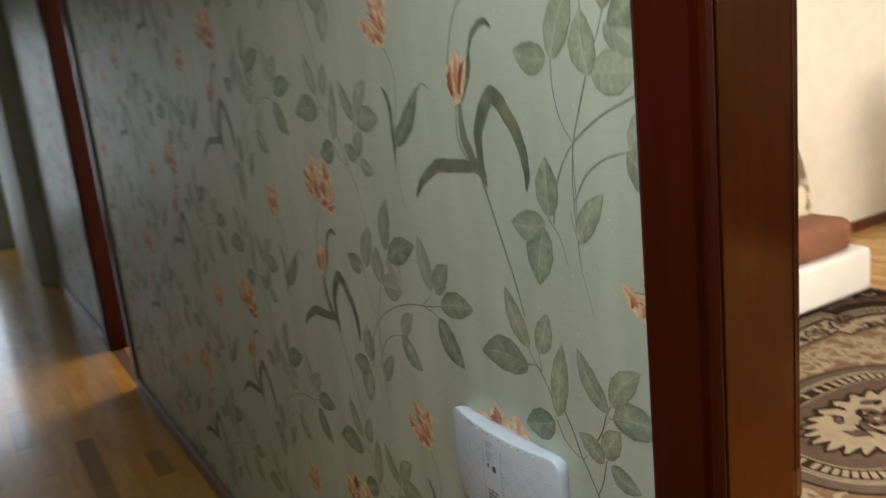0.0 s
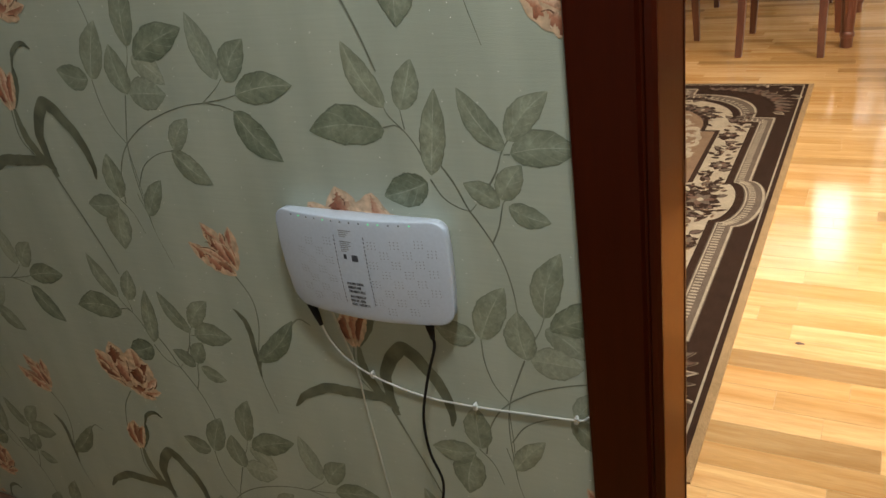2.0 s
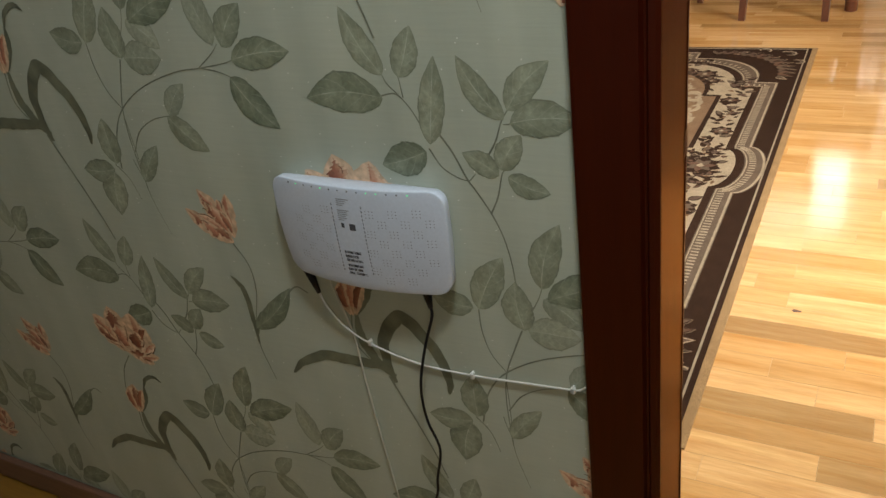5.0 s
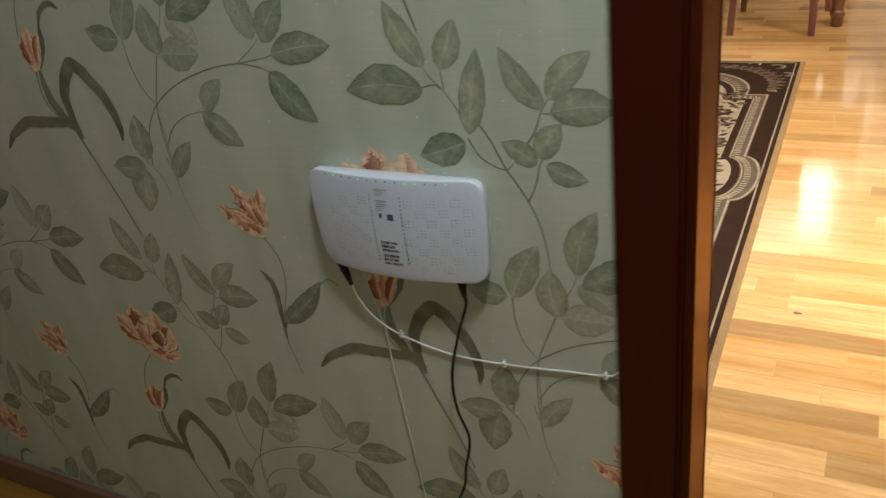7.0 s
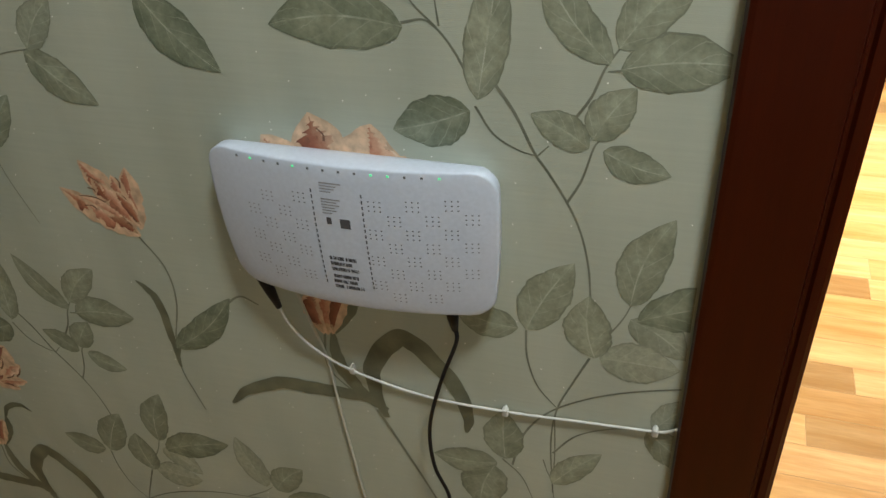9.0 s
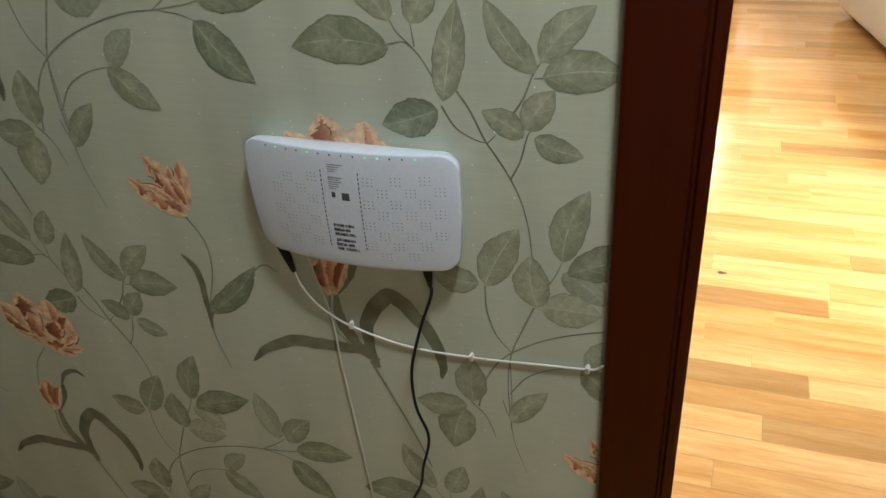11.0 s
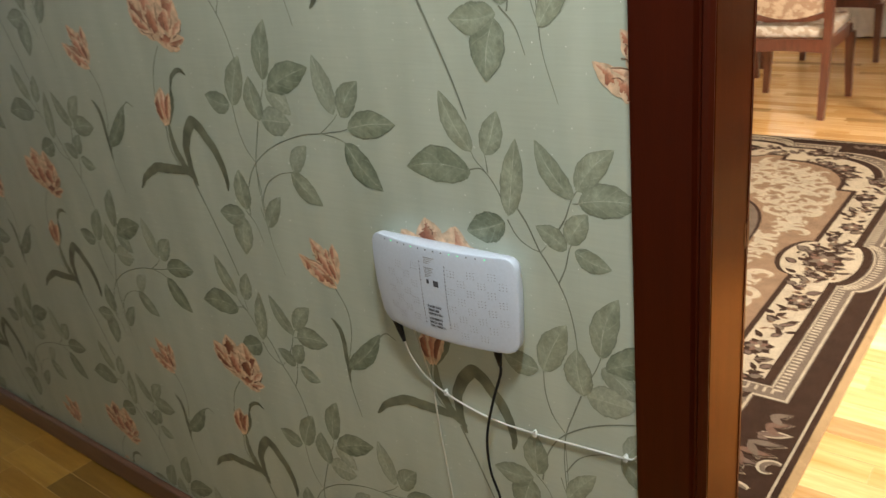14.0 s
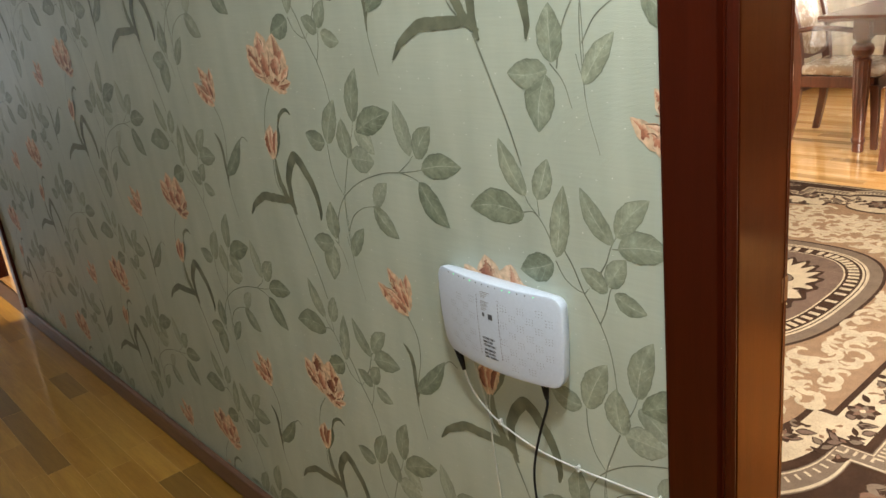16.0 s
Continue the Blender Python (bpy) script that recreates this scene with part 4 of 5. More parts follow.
# ---------------------------------------------------------------- the living room: rug
RUG_X0, RUG_X1, RUG_Y0, RUG_Y1 = 1.14, 3.86, 0.604, 2.376
RCX, RCY = (RUG_X0 + RUG_X1) / 2, (RUG_Y0 + RUG_Y1) / 2
HL, HW = (RUG_X1 - RUG_X0) / 2, (RUG_Y1 - RUG_Y0) / 2


def band_outline(d, bump, corner, grow=1.0, notch=0.085, reach=1.25):
    """The rug's inner frame at distance d from its edge: rounded bumps at the middle of the sides, stepped round corners."""
    a, b = HL - d, HW - d
    short = min(bump, 0.14)
    q = []
    n = 14
    # one quarter, from the middle of a long side to the middle of a short side
    for k in range(n + 1):
        t = math.pi / 2 * k / n
        q.append((bump * reach * math.sin(t), b + grow * bump * 0.45 * math.cos(t)))
    q.append((a - corner - 0.07, b))
    q.append((a - corner - 0.07, b - notch))
    for k in range(n + 1):
        t = math.pi / 2 * k / n
        q.append((a - corner - 0.02 + (corner + 0.02 - notch) * math.sin(t), b - corner - 0.02 + (corner + 0.02 - notch) * math.cos(t)))
    q.append((a - notch, b - corner - 0.07))
    q.append((a, b - corner - 0.07))
    for k in range(n + 1):
        t = math.pi / 2 * k / n
        q.append((a + grow * short * 0.45 * math.sin(t), short * reach * math.cos(t)))
    full = q[:]
    full += [(x, -y) for x, y in reversed(q)]
    full += [(-x, -y) for x, y in q]
    full += [(-x, y) for x, y in reversed(q)]
    return [(RCX + x, RCY + y) for x, y in reversed(full)]


def rect_outline(d):
    a, b = HL - d, HW - d
    return [(RCX + x, RCY + y) for x, y in ((-a, -b), (a, -b), (a, b), (-a, b))]


def oval(a, b, power, n=96, wave=0.0, waves=0):
    pts = []
    for k in range(n):
        t = 2 * math.pi * k / n
        c, s = math.cos(t), math.sin(t)
        g = 1 + wave * math.sin(waves * t)
        pts.append((RCX + a * g * math.copysign(abs(c) ** (2 / power), c), RCY + b * g * math.copysign(abs(s) ** (2 / power), s)))
    return pts


rug = thing("rug", pose(RCX, RCY, 0, 0, 0, 0.7) @ pose(-RCX, -RCY, 0), "brown and beige carved rug with a floral border and medallion", "rug")
PNAMES = list(PILE)
PMATS = list(PILE.values())
PI = {n: i for i, n in enumerate(PNAMES)}
bm = bmesh.new()
add_slab(bm, rect_outline(0.0), 0.0002, 0.0055, PI["binding"])
part("binding", bm, PMATS, rug, "tan stitched edge")
bm = bmesh.new()
add_slab(bm, rect_outline(0.022), 0.002, 0.0090, PI["dark"])
part("pile_ground", bm, PMATS, rug)
bm = bmesh.new()
add_slab(bm, rect_outline(0.036), 0.004, 0.0098, PI["cream"], rect_outline(0.0415))
part("edge_line", bm, PMATS, rug, "thin cream line")
bm = bmesh.new()
add_slab(bm, band_outline(0.104, 0.150, 0.32), 0.004, 0.0098, PI["grey"])
part("outer_band", bm, PMATS, rug)
bm = bmesh.new()
add_slab(bm, band_outline(0.107, 0.149, 0.32), 0.004, 0.0103, PI["cream"], band_outline(0.114, 0.147, 0.32))
add_slab(bm, band_outline(0.157, 0.134, 0.32), 0.004, 0.0103, PI["cream"], band_outline(0.161, 0.132, 0.32))
part("band_line", bm, PMATS, rug)
# ladder of short cream ticks along the band
bm = bmesh.new()
line = band_outline(0.142, 0.139, 0.32)
for k in range(len(line)):
    p, q = np.array(line[k]), np.array(line[(k + 1) % len(line)])
    ln = float(np.linalg.norm(q - p))
    if ln < 1e-4:
        continue
    d = (q - p) / ln
    s = np.array((-d[1], d[0]))
    m = max(1, int(ln / 0.017))
    for i in range(m):
        c = p + d * ln * (i + 0.5) / m
        add_slab(bm, [tuple(c + d * u * 0.0035 + s * v * 0.011) for u, v in ((-1, -1), (1, -1), (1, 1), (-1, 1))], 0.006, 0.0103, PI["cream"])
part("ladder", bm, PMATS, rug, "short cream ticks of the band")
bm = bmesh.new()
add_slab(bm, band_outline(0.165, 0.131, 0.32), 0.004, 0.0106, PI["dark"])
part("border_line", bm, PMATS, rug)
bm = bmesh.new()
add_slab(bm, band_outline(0.190, 0.122, 0.32), 0.004, 0.0111, PI["cream"])
part("border", bm, PMATS, rug, "cream flowered border")
bm = bmesh.new()
add_slab(bm, band_outline(0.300, 0.17, 0.30, grow=-1.0, notch=0.06, reach=0.85), 0.004, 0.0115, PI["dark"])
part("field_line", bm, PMATS, rug)
bm = bmesh.new()
add_slab(bm, band_outline(0.318, 0.17, 0.30, grow=-1.0, notch=0.06, reach=0.85), 0.004, 0.0120, PI["sand"])
part("field", bm, PMATS, rug, "warm tan field with cream scrolls")
bm = bmesh.new()
z = 0.0124
for a, b, tone in ((0.520, 0.372, "dark"), (0.508, 0.360, "grey"), (0.464, 0.318, "cream"), (0.454, 0.308, "dark"), (0.450, 0.304, "cream"), (0.442, 0.296, "dark"), (0.386, 0.242, "cream"), (0.380, 0.236, "mauve")):
    add_slab(bm, oval(a, b, 2.7), 0.006, z, PI[tone])
    z += 0.0004
add_slab(bm, oval(0.305, 0.182, 2.2, wave=0.07, waves=22), 0.006, z, PI["dark"])
add_slab(bm, oval(0.272, 0.156, 2.2, wave=0.13, waves=22), 0.006, z + 0.0004, PI["cream"])
MEDZ = z + 0.0004
for k in range(64):
    t = 2 * math.pi * k / 64
    ring = oval(0.414, 0.269, 2.7, 64)
    p = np.array(ring[k])
    d = np.array(ring[(k + 1) % 64]) - np.array(ring[k - 1])
    d /= np.linalg.norm(d)
    s = np.array((-d[1], d[0]))
    add_slab(bm, [tuple(p + d * u * 0.009 + s * v * 0.019) for u, v in ((-1, -1), (1, -1), (1, 1), (-1, 1))], 0.008, 0.0124 + 0.0004 * 6.2, PI["cream"])
part("medallion", bm, PMATS, rug, "oval medallion with ladder rings")


pile_step = 0


def rug_leaf(bm, x, y, ang, length, w, z, tone):
    a = radians(ang)
    d, s = np.array((math.cos(a), math.sin(a))), np.array((-math.sin(a), math.cos(a)))
    global pile_step
    if tone in ("grey", "mauve", "rose"):
        rug_leaf(bm, x - 0.08 * length * d[0], y - 0.08 * length * d[1], ang, length * 1.18, w * 1.5, z - 0.0002, "dark")
    pile_step = (pile_step + 1) % 60
    z += 0.000006 * pile_step
    right = [np.array((x, y)) + d * length * t + s * 0.5 * w * math.sin(math.pi * t ** 0.8) for t in np.linspace(0, 1, 7)]
    left = [np.array((x, y)) + d * length * t - s * 0.5 * w * math.sin(math.pi * t ** 0.8) for t in np.linspace(1, 0, 7)[1:-1]]
    add_slab(bm, [tuple(p) for p in (left[::-1] + right[::-1])][::1], z - 0.002, z, PI[tone])


def rug_flower(bm, x, y, r, z, turn=0.0):
    for k in range(7):
        a = turn + 360 / 7 * k
        rug_leaf(bm, x + 0.25 * r * math.cos(radians(a)), y + 0.25 * r * math.sin(radians(a)), a, r * 0.8, r * 0.62, z, "dark")
    for k in range(7):
        a = turn + 360 / 7 * k + 20
        rug_leaf(bm, x, y, a, r * 0.78, r * 0.42, z + 0.0003, "rose" if k % 2 else "grey")
    rug_leaf(bm, x - r * 0.22, y, 0, r * 0.45, r * 0.36, z + 0.0006, "cream")


def rug_curl(bm, x, y, ang, r, hand, z, tone, w=0.02):
    """A scrolling tendril that thickens and rolls in."""
    global pile_step
    pile_step = (pile_step + 1) % 60
    z += 0.000006 * pile_step
    pts = []
    a0 = radians(ang)
    for k in range(15):
        t = k / 14
        q = a0 + hand * t * 4.3
        rr = r * (1 - 0.68 * t)
        pts.append(np.array((x + rr * math.cos(q), y + rr * math.sin(q))))
    l, rgt = [], []
    for k, p in enumerate(pts):
        d = pts[min(k + 1, 14)] - pts[max(k - 1, 0)]
        s = np.array((-d[1], d[0])) / np.linalg.norm(d)
        h = 0.5 * w * (0.25 + math.sin(math.pi * min(1, k / 14 + 0.12)))
        l.append(tuple(p + s * h)), rgt.append(tuple(p - s * h))
    o = rgt + l[::-1]
    if hand < 0:
        o = o[::-1]
    vs = [bm.verts.new((px, py, z)) for px, py in o]
    n = len(l)
    for k in range(n - 1):
        f = bm.faces.new((vs[k], vs[k + 1], vs[2 * n - 2 - k], vs[2 * n - 1 - k]))
        f.material_index = PI[tone]


# flowers and leaves of the border, scrolls of the field
rnd = random.Random(5)
BZ = 0.0115
sprays = bmesh.new()


def rug_spray(x, y, ux, uy, side):
    """A bent twig across one stretch of the border, with paired leaves and a bud, leaning to one side."""
    nx, ny = -uy * side, ux * side
    for k in range(7):
        t = (k - 3) / 3
        px, py = x + ux * 0.052 * t + nx * 0.030 * math.cos(2.2 * t), y + uy * 0.052 * t + ny * 0.030 * math.cos(2.2 * t)
        a = math.degrees(math.atan2(uy, ux)) + side * (62 if k % 2 else -48) + rnd.uniform(-22, 22)
        rug_leaf(sprays, px, py, a, rnd.uniform(0.034, 0.052), rnd.uniform(0.015, 0.022), BZ + 0.00002 * k, rnd.choice(("dark", "grey", "dark", "mauve")))
    for k in range(4):
        rug_leaf(sprays, x + rnd.uniform(-0.055, 0.055), y + rnd.uniform(-0.04, 0.04), rnd.uniform(0, 360), rnd.uniform(0.018, 0.030), 0.011, BZ + 0.0002, rnd.choice(("dark", "tan", "rose")))


def border_flower(x, y, r, turn):
    bm = bmesh.new()
    rug_flower(bm, x, y, r, BZ + 0.0003, turn)
    part("border_flower", bm, PMATS, rug)


for sy in (-1, 1):
    y = RCY + sy * (HW - 0.245)
    for k in range(-8, 9):
        x = RCX + k * 0.105
        if abs(k) % 3 == 0:
            border_flower(x, y - sy * (0.0 if k == 0 else 0.012 * (-1) ** k), 0.068 if k == 0 else 0.044, k * 20)
        else:
            rug_spray(x, y, 1, 0, (-1) ** k)
    for dx, dy in ((-0.085, 0.05), (0.085, 0.05), (-0.075, -0.06), (0.075, -0.06), (0.0, -0.10)):
        rug_spray(RCX + dx, y - sy * dy * -0.6, 1, 0, 1 if dx > 0 else -1)
for sx in (-1, 1):
    x = RCX + sx * (HL - 0.245)
    for k in range(-4, 5):
        y = RCY + k * 0.105
        if abs(k) % 3 == 0:
            border_flower(x, y, 0.062 if k == 0 else 0.044, k * 20)
        else:
            rug_spray(x, y, 0, 1, (-1) ** k)
    for sy in (-1, 1):
        bend = lambda r, q: (RCX + sx * (HL - 0.53 + r * math.cos(radians(q))), RCY + sy * (HW - 0.53 + r * math.sin(radians(q))))
        for q, r in ((10, 0.036), (45, 0.056), (80, 0.036)):
            border_flower(*bend(0.160, q), r, q)
        for k, q in enumerate((-4, 26, 62, 94)):
            rug_spray(*bend(0.150, q), -sx * math.sin(radians(q)), sy * math.cos(radians(q)), (-1) ** k)
part("border_foliage", sprays, PMATS, rug, "dark and grey leaves of the border")["kind"] = "stuff"
scrolls = bmesh.new()
for i in range(-16, 17):
    for j in range(-10, 11):
        x, y = RCX + i * 0.066 + (0.033 if j % 2 else 0), RCY + j * 0.060
        ax, ay = HL - 0.318 - abs(x - RCX), HW - 0.318 - abs(y - RCY)
        if ax < 0.052 or ay < 0.052 or (ax < 0.32 and ay < 0.32 and math.hypot(0.32 - ax, 0.32 - ay) > 0.21):
            continue
        if (abs(x - RCX) < 0.17 and ay < 0.12) or (abs(y - RCY) < 0.15 and ax < 0.12):
            continue
        if (abs(x - RCX) / 0.565) ** 2.7 + (abs(y - RCY) / 0.415) ** 2.7 < 1:
            continue
        turn = rnd.uniform(0, 360)
        hand = 1 if (i + j) % 2 else -1
        rug_curl(scrolls, x, y, turn, 0.050, hand, 0.0127, "cream", 0.019)
        rug_curl(scrolls, x + 0.030 * math.cos(turn), y + 0.030 * math.sin(turn), turn + 150, 0.034, -hand, 0.0131, "cream", 0.017)
        rug_leaf(scrolls, x - 0.02 * math.cos(turn), y - 0.02 * math.sin(turn), turn + 200, 0.040, 0.015, 0.0128, "cream")
part("field_scrollwork", scrolls, PMATS, rug, "cream scrolls on the tan field")["kind"] = "stuff"
bm = bmesh.new()
for k in range(26):
    t, rr = 2.4 * k, 0.030 * math.sqrt(k)
    rug_leaf(bm, RCX + rr * math.cos(t), RCY + rr * 0.8 * math.sin(t), rnd.uniform(0, 360), 0.06, 0.024, MEDZ + 0.0004 + 0.00001 * k, rnd.choice(("dark", "grey", "dark", "mauve")))
rug_flower(bm, RCX, RCY, 0.06, MEDZ + 0.001)
part("bouquet", bm, PMATS, rug, "dark bouquet in the middle of the medallion")
for sx in (-1, 1):
    for sy in (-1, 1):
        ox, oy = RCX + sx * (HL - 0.444), RCY + sy * (HW - 0.444)
        at = lambda r, q: (ox + sx * r * math.cos(radians(q)), oy + sy * r * math.sin(radians(q)))
        face = lambda q: math.degrees(math.atan2(sy * math.sin(radians(q)), sx * math.cos(radians(q))))
        turn = sx * sy
        bm = bmesh.new()
        for k in range(13):
            q = 4 + 82 * k / 12
            swell = math.sin(math.pi * k / 12)
            for r, lean, long in ((0.318, 34, 0.058 + 0.045 * swell), (0.322, -28, 0.050 + 0.030 * swell)):
                x, y = at(r + 0.02 * swell, q)
                rug_leaf(bm, x, y, face(q) + turn * lean, long, 0.030, 0.0094, "cream")
                rug_leaf(bm, x, y, face(q) + turn * lean, long * 0.88, 0.021, 0.0099, ("grey", "mauve", "rose")[k % 3])
        part("corner_plume", bm, PMATS, rug, "grey plume with cream tips")["kind"] = "stuff"
        for q, r, size, way in ((45, 0.47, 0.040, 1), (30, 0.44, 0.032, -1), (60, 0.44, 0.032, 1)):
            bm = bmesh.new()
            x, y = at(r, q)
            rug_curl(bm, x, y, face(q) + 90 * way, size, turn * way, 0.0101, "cream", 0.017)
            rug_curl(bm, x, y, face(q) + 90 * way, size * 0.86, turn * way, 0.0106, "grey", 0.010)
            part("corner_scroll", bm, PMATS, rug)


# ---------------------------------------------------------------- chairs, table, sofas
def dining_chair(name, at, label, arms=False, cloth=SEATCLOTH, seat_cloth=FILMCLOTH):
    """Faces local +x; its back legs stand at x = 0, 0.40 apart."""
    c = thing(name, at, label, "chair", group="chairs round the table")
    hw = 0.195
    for sy in (-1, 1):
        pts = spline([(-0.050, sy * (hw + 0.004), 0.0), (-0.012, sy * hw, 0.20), (0.004, sy * hw, 0.42), (-0.012, sy * hw, 0.62), (-0.055, sy * hw, 0.82), (-0.105, sy * (hw + 0.012), 0.99)], 5)
        bm = bmesh.new()
        n = len(pts)
        add_bar(bm, pts, [0.017 + 0.006 * math.sin(math.pi * k / n) for k in range(n)], [0.016 + 0.004 * math.sin(math.pi * k / n) for k in range(n)])
        part("back_leg", bm, CHAIRWOOD, c, smooth=False)
        pts = spline([(0.455, sy * (hw + 0.028), 0.0), (0.448, sy * (hw + 0.02), 0.20), (0.440, sy * (hw + 0.018), 0.36)], 5)
        bm = bmesh.new()
        n = len(pts)
        add_bar(bm, pts, [0.015 + 0.009 * k / n for k in range(n)], [0.015 + 0.009 * k / n for k in range(n)])
        part("front_leg", bm, CHAIRWOOD, c)
    # seat rails with a bowed lower edge
    for y0, y1, x0, x1 in ((-hw, hw, -0.014, 0.014), (-hw - 0.02, hw + 0.02, 0.432, 0.456)):
        bm = bmesh.new()
        lo, hi = [], []
        for k in range(13):
            t = k / 12
            drop = 0.020 * math.sin(math.pi * t)
            y = y0 + (y1 - y0) * t
            lo.append([bm.verts.new((x, y, 0.330 + 0.0 + drop * 0.5)) for x in (x0, x1)])
            hi.append([bm.verts.new((x, y, 0.400)) for x in (x0, x1)])
        for k in range(12):
            bm.faces.new((lo[k][0], lo[k + 1][0], hi[k + 1][0], hi[k][0]))
            bm.faces.new((lo[k][1], hi[k][1], hi[k + 1][1], lo[k + 1][1]))
            bm.faces.new((lo[k][0], lo[k][1], lo[k + 1][1], lo[k + 1][0]))
            bm.faces.new((hi[k][0], hi[k + 1][0], hi[k + 1][1], hi[k][1]))
        part("seat_rail", bm, CHAIRWOOD, c)
    for sy in (-1, 1):
        y0, y1 = sorted((sy * (hw - 0.012), sy * (hw + 0.014)))
        part("side_rail", box(0.013, y0, 0.335, 0.433, y1, 0.400, bevel=0.004), CHAIRWOOD, c)
    bm = box(0.004, -hw - 0.012, 0.401, 0.462, hw + 0.012, 0.462, bevel=0.024, seg=4)
    part("seat", bm, seat_cloth, c, "patterned beige seat under clear film", smooth=True)
    # upholstered back with curved rails
    bm = bmesh.new()
    g = []
    for k in range(9):
        t = k / 8
        z = 0.545 + 0.37 * t
        x = -0.004 - 0.085 * t ** 1.3
        g.append([(x, y, z - (0.045 * math.cos(math.pi * y / (2 * hw)) if k == 0 else 0) + (0.0)) for y in np.linspace(-hw + 0.016, hw - 0.016, 9)])
    for off in (0.012, -0.014):
        vs = [[bm.verts.new((x + off * (0.35 + math.cos(math.pi * y / (2.2 * hw))), y, z)) for x, y, z in row] for row in g]
        for r0, r1 in zip(vs, vs[1:]):
            for k in range(8):
                bm.faces.new((r0[k], r0[k + 1], r1[k + 1], r1[k]))
    bmesh.ops.recalc_face_normals(bm, faces=bm.faces[:])
    part("backrest", bm, cloth, c, "beige damask back panel", smooth=True)
    for z0, amp, x0, name2, th in ((0.500, -0.035, -0.004, "lower_back_rail", 0.014), (0.935, 0.028, -0.090, "crest_rail", 0.024)):
        bm = bmesh.new()
        pts = [(x0 - (0.010 if name2 == "crest_rail" else 0), y, z0 + 0.03 + amp * math.cos(math.pi * y / (2 * hw)) - amp * 0.2 * math.cos(3 * math.pi * y / (2 * hw))) for y in np.linspace(-hw, hw, 15)]
        rings = []
        for p in pts:
            rings.append([bm.verts.new((p[0] + dx, p[1], p[2] + dz)) for dx, dz in ((-0.013, -th), (0.013, -th), (0.013, th), (-0.013, th))])
        for r0, r1 in zip(rings, rings[1:]):
            for k in range(4):
                bm.faces.new((r0[k], r1[k], r1[(k + 1) % 4], r0[(k + 1) % 4]))
        bm.faces.new(rings[0]), bm.faces.new(rings[-1])
        bmesh.ops.recalc_face_normals(bm, faces=bm.faces[:])
        part(name2, bm, CHAIRWOOD, c)
    if arms:
        for sy in (-1, 1):
            bm = bmesh.new()
            pts = spline([(-0.02, sy * hw, 0.655), (0.12, sy * (hw + 0.035), 0.675), (0.28, sy * (hw + 0.045), 0.665), (0.36, sy * (hw + 0.035), 0.640), (0.34, sy * (hw + 0.03), 0.56), (0.33, sy * (hw + 0.02), 0.40)], 6)
            add_tube(bm, [tuple(p) for p in pts], 0.015, 8)
            part("armrest", bm, CHAIRWOOD, c, smooth=True)
    return c


chair_b = dining_chair("dining_chair", pose(4.245, 1.530, 0, 0, 0, 2), "polished cherry dining chair with a damask back at the table")
copy_thing(chair_b, pose(4.390, 0.835, 0, 0, 0, -2))
copy_thing(chair_b, pose(6.02, 1.60, 0, 0, 0, 180))
copy_thing(chair_b, pose(6.05, 0.90, 0, 0, 0, 177))
dining_chair("armchair", pose(4.80, 2.39, 0, 0, 0, -88), "cherry dining armchair with a film-covered cream seat by the table", arms=True, cloth=FILMCLOTH)

table = thing("dining_table", pose(0, 0, 0), "polished cherry dining table with turned fluted legs", "table")
TX0, TX1, TY0, TY1 = 4.40, 5.42, 0.36, 2.19
part("tabletop", box(TX0, TY0, 0.728, TX1, TY1, 0.760, bevel=0.010, seg=3), CHAIRWOOD, table)
for x0, y0, x1, y1 in ((4.52, 0.56, 4.54, 1.96), (5.28, 0.56, 5.30, 1.96), (4.545, 0.515, 5.275, 0.535), (4.545, 1.985, 5.275, 2.005)):
    part("apron", box(x0, y0, 0.64, x1, y1, 0.727, bevel=0.003), CHAIRWOOD, table)
for x in (4.515, 5.30):
    for y in (0.535, 1.985):
        bm = bmesh.new()
        add_box(bm, x - 0.042, y - 0.042, 0.625, x + 0.042, y + 0.042, 0.7275, bevel=0.004)
        add_lathe(bm, [(0.026, 0.0), (0.030, 0.004), (0.030, 0.05), (0.036, 0.06), (0.036, 0.075), (0.030, 0.085), (0.040, 0.30), (0.046, 0.50), (0.047, 0.515), (0.036, 0.525), (0.052, 0.545), (0.058, 0.570), (0.052, 0.592), (0.034, 0.604), (0.040, 0.614), (0.044, 0.626)], x, y, 24, flute=(0.09, 0.51))
        part("turned_leg", bm, CHAIRWOOD, table)

# clear film laid over the table, hanging past its edges
bm = bmesh.new()
cols, rows = 40, 60
grid = []
for i in range(cols + 1):
    line = []
    for j in range(rows + 1):
        u = TX0 - 0.16 + (TX1 - TX0 + 0.32) * i / cols
        v = TY0 - 0.16 + (TY1 - TY0 + 0.32) * j / rows
        over = max(TX0 - u, u - TX1, TY0 - v, v - TY1, 0.0)
        x = min(max(u, TX0 - 0.003), TX1 + 0.003)
        y = min(max(v, TY0 - 0.003), TY1 + 0.003)
        if over:
            w = 0.010 * (1 + math.sin(u * 31 + v * 27)) * min(1, over * 9)
            x += math.copysign(w, u - (TX0 + TX1) / 2) if not TX0 < u < TX1 else 0
            y += math.copysign(w, v - (TY0 + TY1) / 2) if not TY0 < v < TY1 else 0
        line.append(bm.verts.new((x, y, 0.7615 - over + 0.0006 * math.sin(u * 40) * math.sin(v * 35))))
    grid.append(line)
for i in range(cols):
    for j in range(rows):
        bm.faces.new((grid[i][j], grid[i + 1][j], grid[i + 1][j + 1], grid[i][j + 1]))
tagged(part("table_cover", bm, FILM, smooth=True), "clear plastic film draped over the dining table", "tablecloth")


